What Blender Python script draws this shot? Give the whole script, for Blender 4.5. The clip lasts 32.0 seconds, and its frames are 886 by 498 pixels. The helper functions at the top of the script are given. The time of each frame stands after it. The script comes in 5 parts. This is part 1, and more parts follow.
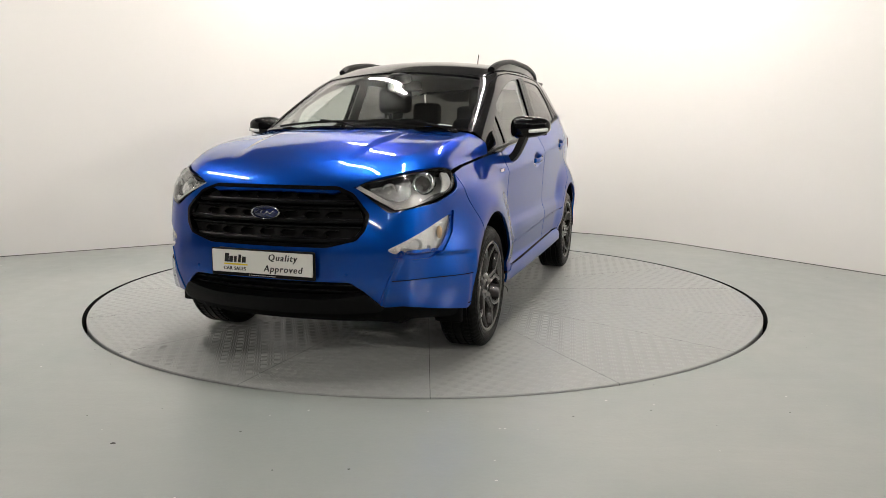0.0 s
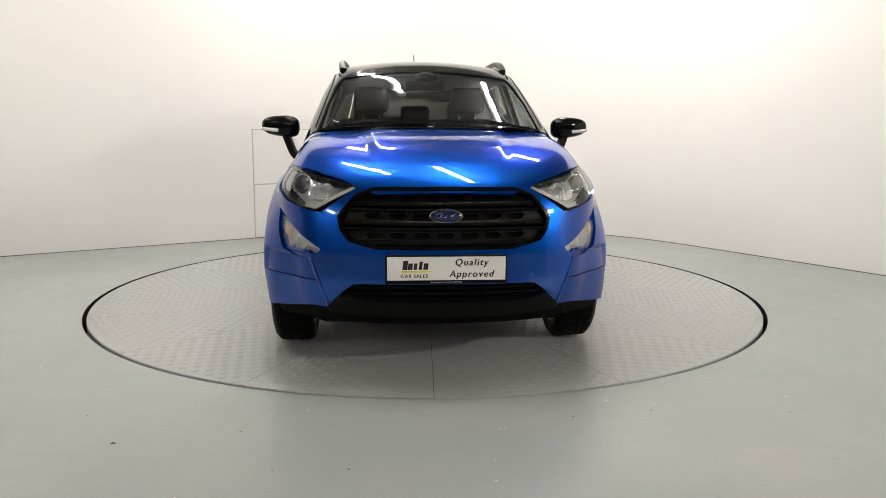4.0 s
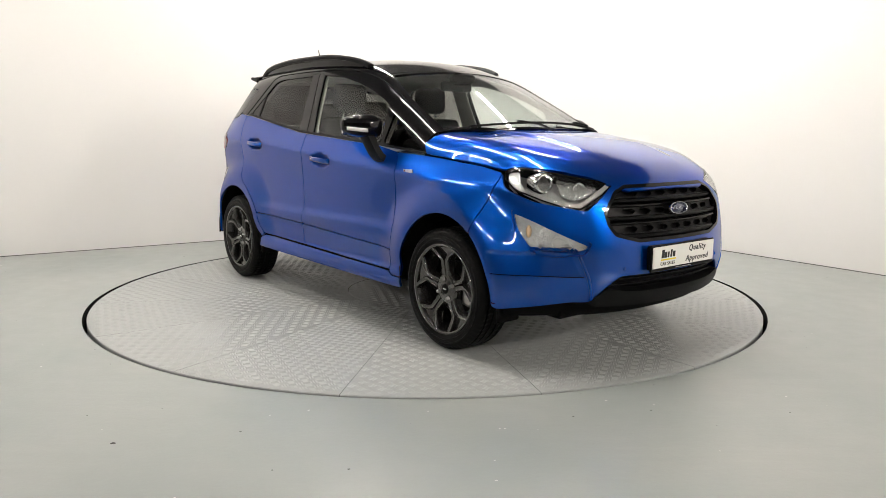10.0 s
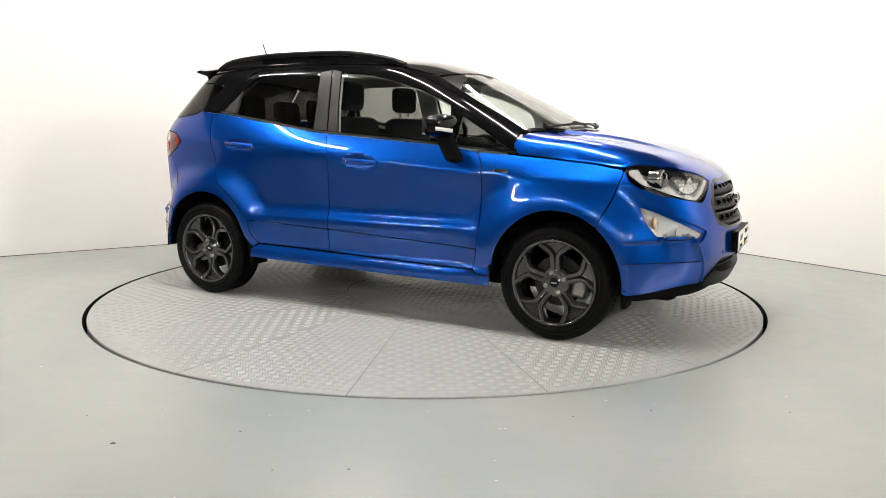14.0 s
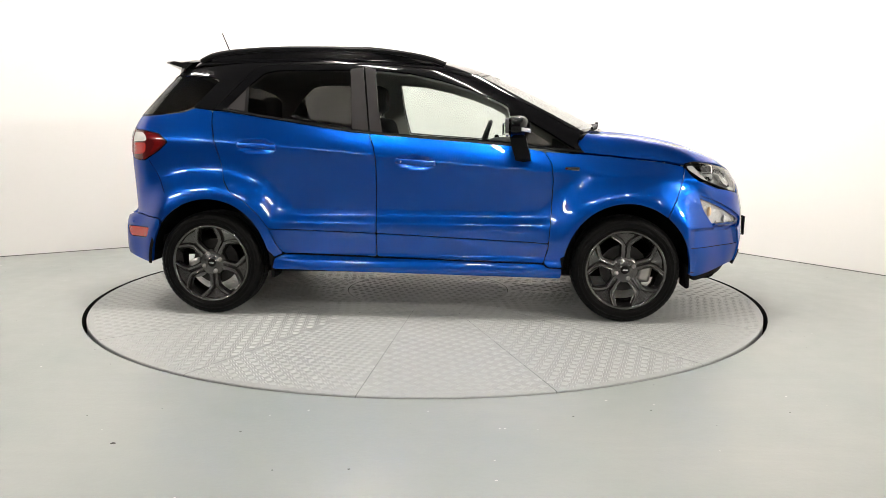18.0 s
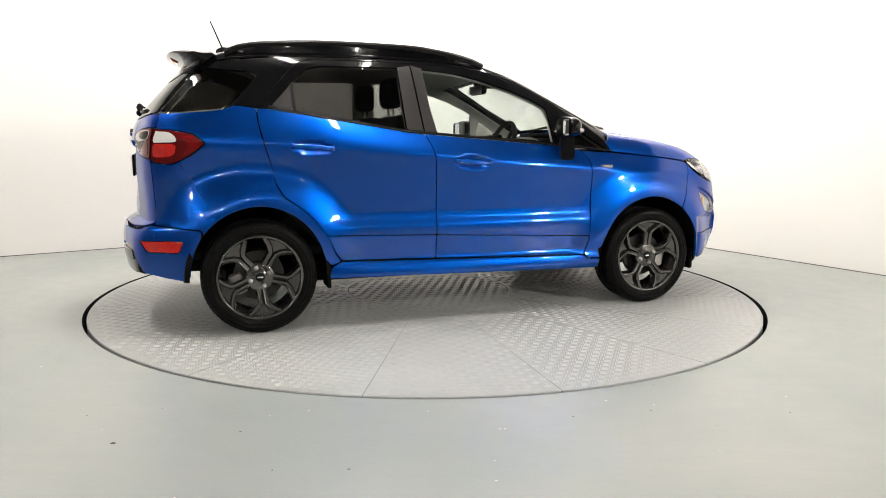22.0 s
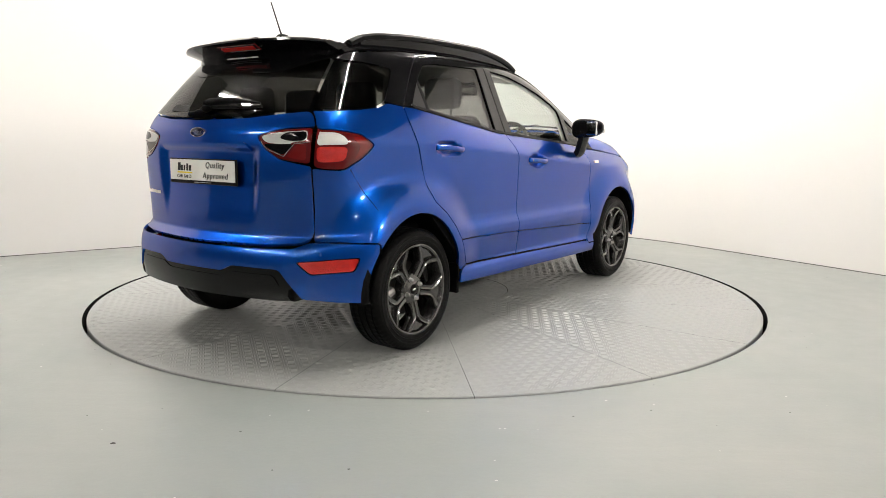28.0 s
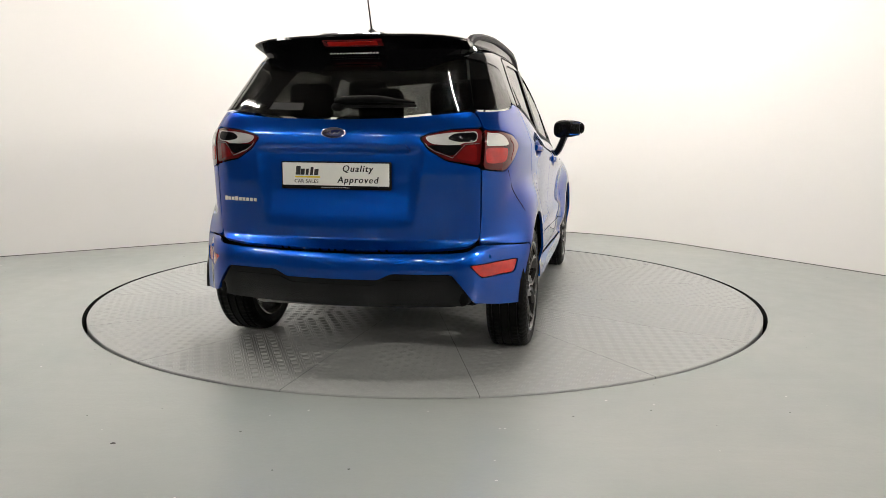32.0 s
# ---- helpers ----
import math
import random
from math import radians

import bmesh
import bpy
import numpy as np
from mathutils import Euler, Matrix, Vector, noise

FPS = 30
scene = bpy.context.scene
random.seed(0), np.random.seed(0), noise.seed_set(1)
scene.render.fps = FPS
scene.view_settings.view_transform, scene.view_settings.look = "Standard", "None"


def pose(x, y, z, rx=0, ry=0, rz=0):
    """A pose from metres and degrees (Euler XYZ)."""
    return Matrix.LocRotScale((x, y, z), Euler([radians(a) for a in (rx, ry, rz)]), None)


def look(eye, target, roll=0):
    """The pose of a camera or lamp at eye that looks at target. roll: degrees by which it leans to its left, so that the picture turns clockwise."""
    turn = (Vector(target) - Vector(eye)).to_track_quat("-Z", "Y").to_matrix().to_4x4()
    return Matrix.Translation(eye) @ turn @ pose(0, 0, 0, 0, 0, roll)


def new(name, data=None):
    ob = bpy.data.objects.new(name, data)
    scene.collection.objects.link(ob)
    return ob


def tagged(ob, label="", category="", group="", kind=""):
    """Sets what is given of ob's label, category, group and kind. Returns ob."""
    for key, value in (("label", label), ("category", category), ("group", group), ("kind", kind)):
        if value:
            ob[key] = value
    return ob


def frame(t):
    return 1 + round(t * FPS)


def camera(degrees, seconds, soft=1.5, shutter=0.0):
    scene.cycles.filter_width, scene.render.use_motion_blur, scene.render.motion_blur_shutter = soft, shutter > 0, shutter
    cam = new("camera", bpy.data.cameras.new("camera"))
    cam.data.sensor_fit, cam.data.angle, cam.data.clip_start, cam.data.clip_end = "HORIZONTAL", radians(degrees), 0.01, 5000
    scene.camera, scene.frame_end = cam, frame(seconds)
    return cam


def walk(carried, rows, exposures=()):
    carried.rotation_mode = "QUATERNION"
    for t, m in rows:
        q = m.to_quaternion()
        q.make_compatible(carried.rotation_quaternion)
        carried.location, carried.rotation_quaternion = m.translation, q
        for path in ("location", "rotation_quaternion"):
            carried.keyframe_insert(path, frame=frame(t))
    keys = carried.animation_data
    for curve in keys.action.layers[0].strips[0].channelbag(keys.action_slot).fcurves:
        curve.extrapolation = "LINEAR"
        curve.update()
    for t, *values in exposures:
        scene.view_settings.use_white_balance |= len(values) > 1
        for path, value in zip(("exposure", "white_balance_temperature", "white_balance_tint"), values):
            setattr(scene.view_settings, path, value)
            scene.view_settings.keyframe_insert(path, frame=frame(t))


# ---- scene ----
cam = camera(62.09, 32.0, soft=0.6)
EYE = (0.0, -5.2593, 1.1116)
PAN, TILT = radians(1.17), radians(8.858)
AIM = (EYE[0] + math.sin(PAN) * math.cos(TILT), EYE[1] + math.cos(PAN) * math.cos(TILT), EYE[2] - math.sin(TILT))
walk(cam, [(0.0, look(EYE, AIM, 0.287)), (32.0, look(EYE, AIM, 0.287))],
     exposures=[(0, -0.04), (5, 0.0), (9, 0.12), (13, 0.40), (20, 0.52), (25, 0.50), (29, 0.31), (32, 0.12)])

# ---- light: a closed room with ceiling tubes, a dim neutral surround ----
world = bpy.data.worlds.new("world")
scene.world = world
world.use_nodes = True
world.node_tree.nodes["Background"].inputs[0].default_value = (1, 1, 1, 1)
world.node_tree.nodes["Background"].inputs[1].default_value = 0.02
TUBE_GLOW = 160.0


# ---- materials ----
def mat(name, base, rough=0.5, metal=0.0, coat=0.0, coat_rough=0.03, spec=0.5, vary=0.0, scale=8.0, bump=0.0,
        bump_scale=80.0, rough_vary=0.0, emit=None, glow=0.0, trans=0.0, ior=1.45, alpha=1.0, piece=0.0, detail=6.0):
    """A Principled material with two-scale variation of colour, roughness and relief."""
    m = bpy.data.materials.new(name)
    m.use_nodes = True
    nt = m.node_tree
    b = nt.nodes["Principled BSDF"]
    b.inputs["Base Color"].default_value = (*base, 1)
    b.inputs["Roughness"].default_value = rough
    b.inputs["Metallic"].default_value = metal
    b.inputs["Coat Weight"].default_value = coat
    b.inputs["Coat Roughness"].default_value = coat_rough
    b.inputs["Specular IOR Level"].default_value = spec
    b.inputs["Transmission Weight"].default_value = trans
    b.inputs["IOR"].default_value = ior
    b.inputs["Alpha"].default_value = alpha
    if emit:
        b.inputs["Emission Color"].default_value = (*emit, 1)
        b.inputs["Emission Strength"].default_value = glow
    if vary or bump or rough_vary or piece:
        tc = nt.nodes.new("ShaderNodeTexCoord")
        big = nt.nodes.new("ShaderNodeTexNoise")
        big.inputs["Scale"].default_value = scale
        big.inputs["Detail"].default_value = detail
        nt.links.new(tc.outputs["Object"], big.inputs["Vector"])
        if vary or piece:
            mix = nt.nodes.new("ShaderNodeMix")
            mix.data_type = "RGBA"
            mix.inputs["A"].default_value = (*[c * (1 - vary) for c in base], 1)
            mix.inputs["B"].default_value = (*[min(1, c * (1 + vary)) for c in base], 1)
            nt.links.new(big.outputs["Fac"], mix.inputs["Factor"])
            last = mix.outputs["Result"]
            if piece:
                info = nt.nodes.new("ShaderNodeObjectInfo")
                ramp = nt.nodes.new("ShaderNodeMapRange")
                ramp.inputs["To Min"].default_value, ramp.inputs["To Max"].default_value = 1 - piece, 1 + piece
                mul = nt.nodes.new("ShaderNodeVectorMath")
                mul.operation = "SCALE"
                nt.links.new(info.outputs["Random"], ramp.inputs["Value"])
                nt.links.new(last, mul.inputs[0])
                nt.links.new(ramp.outputs["Result"], mul.inputs["Scale"])
                last = mul.outputs["Vector"]
            nt.links.new(last, b.inputs["Base Color"])
        if rough_vary:
            ramp = nt.nodes.new("ShaderNodeMapRange")
            ramp.inputs["From Min"].default_value, ramp.inputs["From Max"].default_value = 0.3, 0.7
            ramp.inputs["To Min"].default_value = max(0.02, rough - rough_vary)
            ramp.inputs["To Max"].default_value = min(1, rough + rough_vary)
            nt.links.new(big.outputs["Fac"], ramp.inputs["Value"])
            nt.links.new(ramp.outputs["Result"], b.inputs["Roughness"])
        if bump:
            fine = nt.nodes.new("ShaderNodeTexNoise")
            fine.inputs["Scale"].default_value = bump_scale
            fine.inputs["Detail"].default_value = 4
            nt.links.new(tc.outputs["Object"], fine.inputs["Vector"])
            bn = nt.nodes.new("ShaderNodeBump")
            bn.inputs["Strength"].default_value = bump
            bn.inputs["Distance"].default_value = 0.01
            nt.links.new(fine.outputs["Fac"], bn.inputs["Height"])
            nt.links.new(bn.outputs["Normal"], b.inputs["Normal"])
    return m


def paint_material(name, base, metal, rough):
    """Metallic car paint: fine flakes under a clear coat."""
    m = mat(name, base, rough, metal, coat=1.0, coat_rough=0.004)
    nt = m.node_tree
    b = nt.nodes["Principled BSDF"]
    tc = nt.nodes.new("ShaderNodeTexCoord")
    b.inputs["Specular Tint"].default_value = (0.0, 0.34, 0.58, 1)
    b.inputs["Specular IOR Level"].default_value = 0.2
    fl = nt.nodes.new("ShaderNodeTexVoronoi")
    fl.inputs["Scale"].default_value = 900
    nt.links.new(tc.outputs["Object"], fl.inputs["Vector"])
    mix = nt.nodes.new("ShaderNodeMix")
    mix.data_type = "RGBA"
    mix.inputs["A"].default_value = (*[c * 0.9 for c in base], 1)
    mix.inputs["B"].default_value = (*[c * 1.12 for c in base], 1)
    nt.links.new(fl.outputs["Color"], mix.inputs["Factor"])
    nt.links.new(mix.outputs["Result"], b.inputs["Base Color"])
    return m


def floor_material():
    """Grey-green floor paint on concrete: glossy, brushed about, with scuffs and a few bare chips."""
    m = mat("floor_paint", (0.33, 0.365, 0.35), 0.33)
    nt = m.node_tree
    b = nt.nodes["Principled BSDF"]
    tc = nt.nodes.new("ShaderNodeTexCoord")

    def noise_node(scale, detail=6.0, stretch=None, rough=0.55):
        n = nt.nodes.new("ShaderNodeTexNoise")
        n.inputs["Scale"].default_value = scale
        n.inputs["Detail"].default_value = detail
        n.inputs["Roughness"].default_value = rough
        if stretch:
            mp = nt.nodes.new("ShaderNodeMapping")
            mp.inputs["Scale"].default_value = stretch
            mp.inputs["Rotation"].default_value = (0, 0, 0.5)
            nt.links.new(tc.outputs["Object"], mp.inputs["Vector"])
            nt.links.new(mp.outputs["Vector"], n.inputs["Vector"])
        else:
            nt.links.new(tc.outputs["Object"], n.inputs["Vector"])
        return n

    def mixed(a, bcol, fac, lo, hi):
        r = nt.nodes.new("ShaderNodeMapRange")
        r.inputs["From Min"].default_value, r.inputs["From Max"].default_value = lo, hi
        nt.links.new(fac, r.inputs["Value"])
        x = nt.nodes.new("ShaderNodeMix")
        x.data_type = "RGBA"
        nt.links.new(r.outputs["Result"], x.inputs["Factor"])
        if isinstance(a, tuple):
            x.inputs["A"].default_value = (*a, 1)
        else:
            nt.links.new(a, x.inputs["A"])
        x.inputs["B"].default_value = (*bcol, 1)
        return x.outputs["Result"]

    big, mid, streak = noise_node(0.9), noise_node(7), noise_node(3, 8, (1, 9, 1))
    c = mixed((0.298, 0.335, 0.322), (0.385, 0.40, 0.38), big.outputs["Fac"], 0.3, 0.7)
    c = mixed(c, (0.325, 0.345, 0.333), streak.outputs["Fac"], 0.35, 1.3)
    nt.links.new(c, b.inputs["Base Color"])
    r = nt.nodes.new("ShaderNodeMapRange")
    r.inputs["From Min"].default_value, r.inputs["From Max"].default_value = 0.0, 1.0
    r.inputs["To Min"].default_value, r.inputs["To Max"].default_value = 0.22, 0.42
    nt.links.new(mid.outputs["Fac"], r.inputs["Value"])
    nt.links.new(r.outputs["Result"], b.inputs["Roughness"])
    bn = nt.nodes.new("ShaderNodeBump")
    bn.inputs["Strength"].default_value, bn.inputs["Distance"].default_value = 0.18, 0.004
    fine = noise_node(45, 5)
    nt.links.new(fine.outputs["Fac"], bn.inputs["Height"])
    nt.links.new(bn.outputs["Normal"], b.inputs["Normal"])
    return m


def pane_material(name, tint, opacity):
    """Thin car glass: clear reflections over a tinted see-through pane."""
    m = bpy.data.materials.new(name)
    m.use_nodes = True
    nt = m.node_tree
    nt.nodes.clear()
    out = nt.nodes.new("ShaderNodeOutputMaterial")
    clear = nt.nodes.new("ShaderNodeBsdfTransparent")
    clear.inputs["Color"].default_value = (*tint, 1)
    gloss = nt.nodes.new("ShaderNodeBsdfGlossy")
    gloss.inputs["Roughness"].default_value = 0.01
    lw = nt.nodes.new("ShaderNodeLayerWeight")
    lw.inputs["Blend"].default_value = 0.5
    power = nt.nodes.new("ShaderNodeMath")
    power.operation = "POWER"
    power.inputs[1].default_value = 5.0
    nt.links.new(lw.outputs["Facing"], power.inputs[0])
    fres = nt.nodes.new("ShaderNodeMath")
    fres.operation = "MULTIPLY_ADD"
    fres.inputs[1].default_value, fres.inputs[2].default_value = 0.9, opacity
    nt.links.new(power.outputs[0], fres.inputs[0])
    mix = nt.nodes.new("ShaderNodeMixShader")
    nt.links.new(fres.outputs[0], mix.inputs["Fac"])
    nt.links.new(clear.outputs["BSDF"], mix.inputs[1])
    nt.links.new(gloss.outputs["BSDF"], mix.inputs[2])
    nt.links.new(mix.outputs["Shader"], out.inputs["Surface"])
    return m


WALL = mat("wall_paint", (0.76, 0.745, 0.725), 0.55, vary=0.015, scale=1.3, bump=0.12, bump_scale=14, rough_vary=0.08)
CEIL = mat("ceiling_paint", (0.10, 0.10, 0.10), 0.8, vary=0.1, scale=2)
DARK_WALL = mat("dark_wall_paint", (0.03, 0.03, 0.031), 0.7, vary=0.08, scale=2)
FLOOR = floor_material()
PLATE = mat("tread_plate", (0.36, 0.375, 0.365), 0.32, vary=0.06, scale=5, bump=0.2, bump_scale=60, rough_vary=0.035, piece=0.03)
LOZENGE = mat("worn_lozenge", (0.41, 0.425, 0.415), 0.34, vary=0.06, scale=9, rough_vary=0.03)
GAP = mat("dark_gap", (0.004, 0.004, 0.004), 0.9, spec=0.1, vary=0.2, scale=20)
BLUE = paint_material("blue_metallic_paint", (0.0002, 0.060, 0.365), 0.90, 0.335)
BLACK = mat("gloss_black_paint", (0.003, 0.003, 0.0035), 0.12, spec=0.08, coat=0.36)
SATIN = mat("satin_black_trim", (0.003, 0.003, 0.0033), 0.40, spec=0.12, bump=0.1, bump_scale=500, vary=0.1, scale=12)
LIP = mat("lip_black", (0.005, 0.005, 0.0053), 0.42, spec=0.12, bump=0.1, bump_scale=500)
PILLAR = mat("pillar_film", (0.026, 0.0245, 0.025), 0.32, spec=0.25, vary=0.08, scale=10)
PLASTIC = mat("rough_black_plastic", (0.004, 0.004, 0.0043), 0.7, spec=0.07, bump=0.25, bump_scale=400, vary=0.15, scale=8)
RUBBER = mat("tyre_rubber", (0.0028, 0.0028, 0.0028), 0.42, spec=0.12, vary=0.25, scale=9, bump=0.2, bump_scale=220, rough_vary=0.1)
ALLOY = mat("dark_grey_alloy", (0.085, 0.083, 0.081), 0.25, metal=0.88, coat=0.5, vary=0.06, scale=14)
CHROME = mat("chrome", (0.75, 0.75, 0.76), 0.08, metal=1.0)
STEEL = mat("brushed_steel", (0.35, 0.34, 0.33), 0.38, metal=1.0, vary=0.2, scale=18)
GLASS = pane_material("clear_glass", (0.915, 0.94, 0.925), 0.03)
PRIVACY = pane_material("dark_privacy_glass", (0.50, 0.50, 0.49), 0.03)
REAR_PANE = pane_material("dark_rear_glass", (0.30, 0.30, 0.29), 0.03)
LENS = pane_material("lamp_lens", (0.95, 0.955, 0.955), 0.03)
RED_LENS = mat("red_lens", (0.16, 0.003, 0.003), 0.12, coat=1.0, vary=0.15, scale=30)
RED_BRIGHT = mat("bright_red_lens", (0.50, 0.010, 0.006), 0.22, spec=0.4, coat=1.0, vary=0.35, scale=35, bump=0.3, bump_scale=160)
DARK_RED = mat("smoked_red_lens", (0.10, 0.003, 0.004), 0.10, spec=0.3, coat=0.9, vary=0.2, scale=25)
WHITE_LENS = mat("white_lens", (0.66, 0.65, 0.63), 0.12, coat=1.0, vary=0.06, scale=70)
AMBER = mat("amber_lens", (0.72, 0.50, 0.30), 0.2, coat=1.0)
REFLECTOR = mat("lamp_reflector", (0.72, 0.72, 0.72), 0.16, metal=1.0, bump=0.5, bump_scale=45)
BOWL = mat("silvered_bowl", (0.9, 0.9, 0.89), 0.2, metal=0.5, bump=0.7, bump_scale=60)
BEAM = mat("beam_bowl", (0.85, 0.85, 0.84), 0.14, metal=0.8, bump=0.9, bump_scale=55)
NUT = mat("bright_nut", (0.42, 0.41, 0.40), 0.25, metal=0.6)
DISC_IRON = mat("brake_iron", (0.035, 0.034, 0.033), 0.45, metal=0.8, vary=0.25, scale=22)
SILVER = mat("silver_bezel", (0.5, 0.5, 0.49), 0.35, metal=0.2, vary=0.08, scale=20)
SIGN_WHITE = mat("plate_white", (0.86, 0.85, 0.80), 0.35, vary=0.02, scale=6)
SIGN_YELLOW = mat("plate_yellow", (0.86, 0.68, 0.03), 0.4)
INK = mat("plate_ink", (0.015, 0.015, 0.015), 0.5)
BADGE_BLUE = mat("badge_blue", (0.006, 0.013, 0.07), 0.12, coat=1.0)
CLOTH = mat("seat_cloth", (0.012, 0.012, 0.013), 0.9, spec=0.1, bump=0.4, bump_scale=300, vary=0.2, scale=40)
LINING = mat("light_grey_lining", (0.50, 0.49, 0.46), 0.85, bump=0.2, bump_scale=250, vary=0.05, scale=12)
DASH = mat("dashboard_plastic", (0.012, 0.012, 0.0125), 0.6, spec=0.2, bump=0.2, bump_scale=350, vary=0.1, scale=15)
TUBE = mat("tube_glow", (1, 1, 1), 0.4, emit=(1.0, 0.935, 0.865), glow=TUBE_GLOW)
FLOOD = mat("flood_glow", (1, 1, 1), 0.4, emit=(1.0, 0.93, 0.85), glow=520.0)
HOUSING = mat("fitting_white_enamel", (0.75, 0.75, 0.74), 0.4, vary=0.03, scale=5)


# ---- mesh helpers ----
def mesh_of(name, verts, faces, smooth=True):
    me = bpy.data.meshes.new(name)
    me.from_pydata([tuple(map(float, v)) for v in verts], [], faces)
    if smooth:
        me.polygons.foreach_set("use_smooth", [True] * len(me.polygons))
    me.update()
    return me


def part(name, bm, material, parent=None, label="", smooth=None):
    """Links a bmesh or mesh as one object under a thing or part."""
    if isinstance(bm, bmesh.types.BMesh):
        me = bpy.data.meshes.new(name)
        if smooth is not None:
            for f in bm.faces:
                f.smooth = smooth
        bm.to_mesh(me)
        bm.free()
    else:
        me = bm
    if not me.materials:
        me.materials.append(material)
    ob = new(name, me)
    if parent:
        ob.parent = parent
    return tagged(ob, label)


def sharp(ob, degrees=35):
    """Smooth shading with hard edges above an angle."""
    me = ob.data
    me.polygons.foreach_set("use_smooth", [True] * len(me.polygons))
    me.set_sharp_from_angle(angle=radians(degrees))
    return ob


def box(bm, lo, hi, bevel=0.0, segments=2, m=None):
    """Adds a bevelled box between two corners."""
    made = bmesh.ops.create_cube(bm, size=1)["verts"]
    for v in made:
        v.co = Vector([l + (h - l) * (c + 0.5) for l, h, c in zip(lo, hi, v.co)])
    if bevel:
        edges = list({e for v in made for e in v.link_edges})
        made = bmesh.ops.bevel(bm, geom=edges, offset=bevel, segments=segments, affect="EDGES", profile=0.5)["verts"]
    if m is not None:
        for v in {w for v in made for f in v.link_faces for w in f.verts} | set(made):
            v.co = m @ v.co
    return bm


def boxed(lo, hi, bevel=0.0, segments=2, m=None):
    return box(bmesh.new(), lo, hi, bevel, segments, m)


def lathe(profile, segments=64, axis="y"):
    """Verts and faces of (radius, offset) pairs turned about an axis."""
    n = len(profile)
    verts, faces = [], []
    for i in range(segments):
        a = 2 * math.pi * i / segments
        for r, h in profile:
            c, s = r * math.cos(a), r * math.sin(a)
            verts.append((c, h, s) if axis == "y" else (c, s, h))
    for i in range(segments):
        j = (i + 1) % segments
        for k in range(n - 1):
            f = (i * n + k, i * n + k + 1, j * n + k + 1, j * n + k)
            faces.append(f if axis == "y" else f[::-1])
    return verts, faces


def tube_along(points, radius, sides=8, closed=False):
    """A round bar along points; radius may be a list."""
    verts, faces = [], []
    pts = [Vector(p) for p in points]
    n = len(pts)
    for i, p in enumerate(pts):
        d = (pts[min(i + 1, n - 1)] - pts[max(i - 1, 0)]).normalized()
        if closed:
            d = (pts[(i + 1) % n] - pts[i - 1]).normalized()
        a = d.cross(Vector((0, 0, 1)) if abs(d.z) < 0.9 else Vector((1, 0, 0))).normalized()
        b = a.cross(d)
        r = radius[i] if isinstance(radius, (list, tuple)) else radius
        for k in range(sides):
            t = 2 * math.pi * k / sides
            verts.append(p + r * (math.cos(t) * a + math.sin(t) * b))
    for i in range(n if closed else n - 1):
        for k in range(sides):
            l = (k + 1) % sides
            j = (i + 1) % n
            faces.append((i * sides + k, i * sides + l, j * sides + l, j * sides + k))
    if not closed:
        faces.append(tuple(range(sides)))
        faces.append(tuple(reversed(range((n - 1) * sides, n * sides))))
    return verts, faces


def slab(points, thick, z=0.0):
    """A prism from an outline in x, y."""
    n = len(points)
    verts = [(x, y, z) for x, y in points] + [(x, y, z + thick) for x, y in points]
    faces = [tuple(reversed(range(n))), tuple(range(n, 2 * n))] + [(i, (i + 1) % n, n + (i + 1) % n, n + i) for i in range(n)]
    return verts, faces


def lettering(text, height, spacing=1.0, shear=0.0, thick=0.0006, embolden=0.0):
    """Letters of the built-in font as a flat mesh, centred, in the x-y plane."""
    cu = bpy.data.curves.new("letters", "FONT")
    cu.body, cu.size, cu.shear, cu.extrude = text, height / 0.72, shear, thick
    cu.space_character, cu.align_x, cu.align_y, cu.resolution_u = spacing, "CENTER", "CENTER", 3
    ob = bpy.data.objects.new("letters", cu)
    scene.collection.objects.link(ob)
    me = bpy.data.meshes.new_from_object(ob.evaluated_get(bpy.context.evaluated_depsgraph_get()))
    bpy.data.objects.remove(ob)
    bpy.data.curves.remove(cu)
    me.materials.clear()
    if embolden:
        bm = bmesh.new()
        for k in (-1, 0, 1):
            at = len(bm.verts)
            bm.from_mesh(me)
            bm.verts.ensure_lookup_table()
            for v in bm.verts[at:]:
                v.co += Vector((k * embolden, 0, -0.00008 * abs(k)))
        bm.to_mesh(me)
        bm.free()
    return me


# ---- the room ----
LEFT_DIR = Vector((0.85, 0.527, 0)).normalized()
CORNER = Vector((1.21, 4.50, 0))
RIGHT_DIR = Vector((LEFT_DIR.y, -LEFT_DIR.x, 0))
ROUND, HEIGHT = 2.75, 3.5


def wall_line():
    """The inner face of the walls in plan: two straight runs joined by a wide curve, closed behind the camera."""
    pts = []
    far = 12.0
    pts.append(CORNER - LEFT_DIR * far)
    pts.append(CORNER - LEFT_DIR * (ROUND + 0.01))
    mid = CORNER - LEFT_DIR * ROUND + RIGHT_DIR * ROUND
    for i in range(33):
        a = i / 32 * math.pi / 2
        pts.append(mid - RIGHT_DIR * ROUND * math.cos(a) + LEFT_DIR * ROUND * math.sin(a))
    pts.append(CORNER + RIGHT_DIR * (ROUND + 0.01))
    deep = 16.0
    pts.append(CORNER + RIGHT_DIR * deep)
    pts.append(CORNER + RIGHT_DIR * deep - LEFT_DIR * far)
    return pts


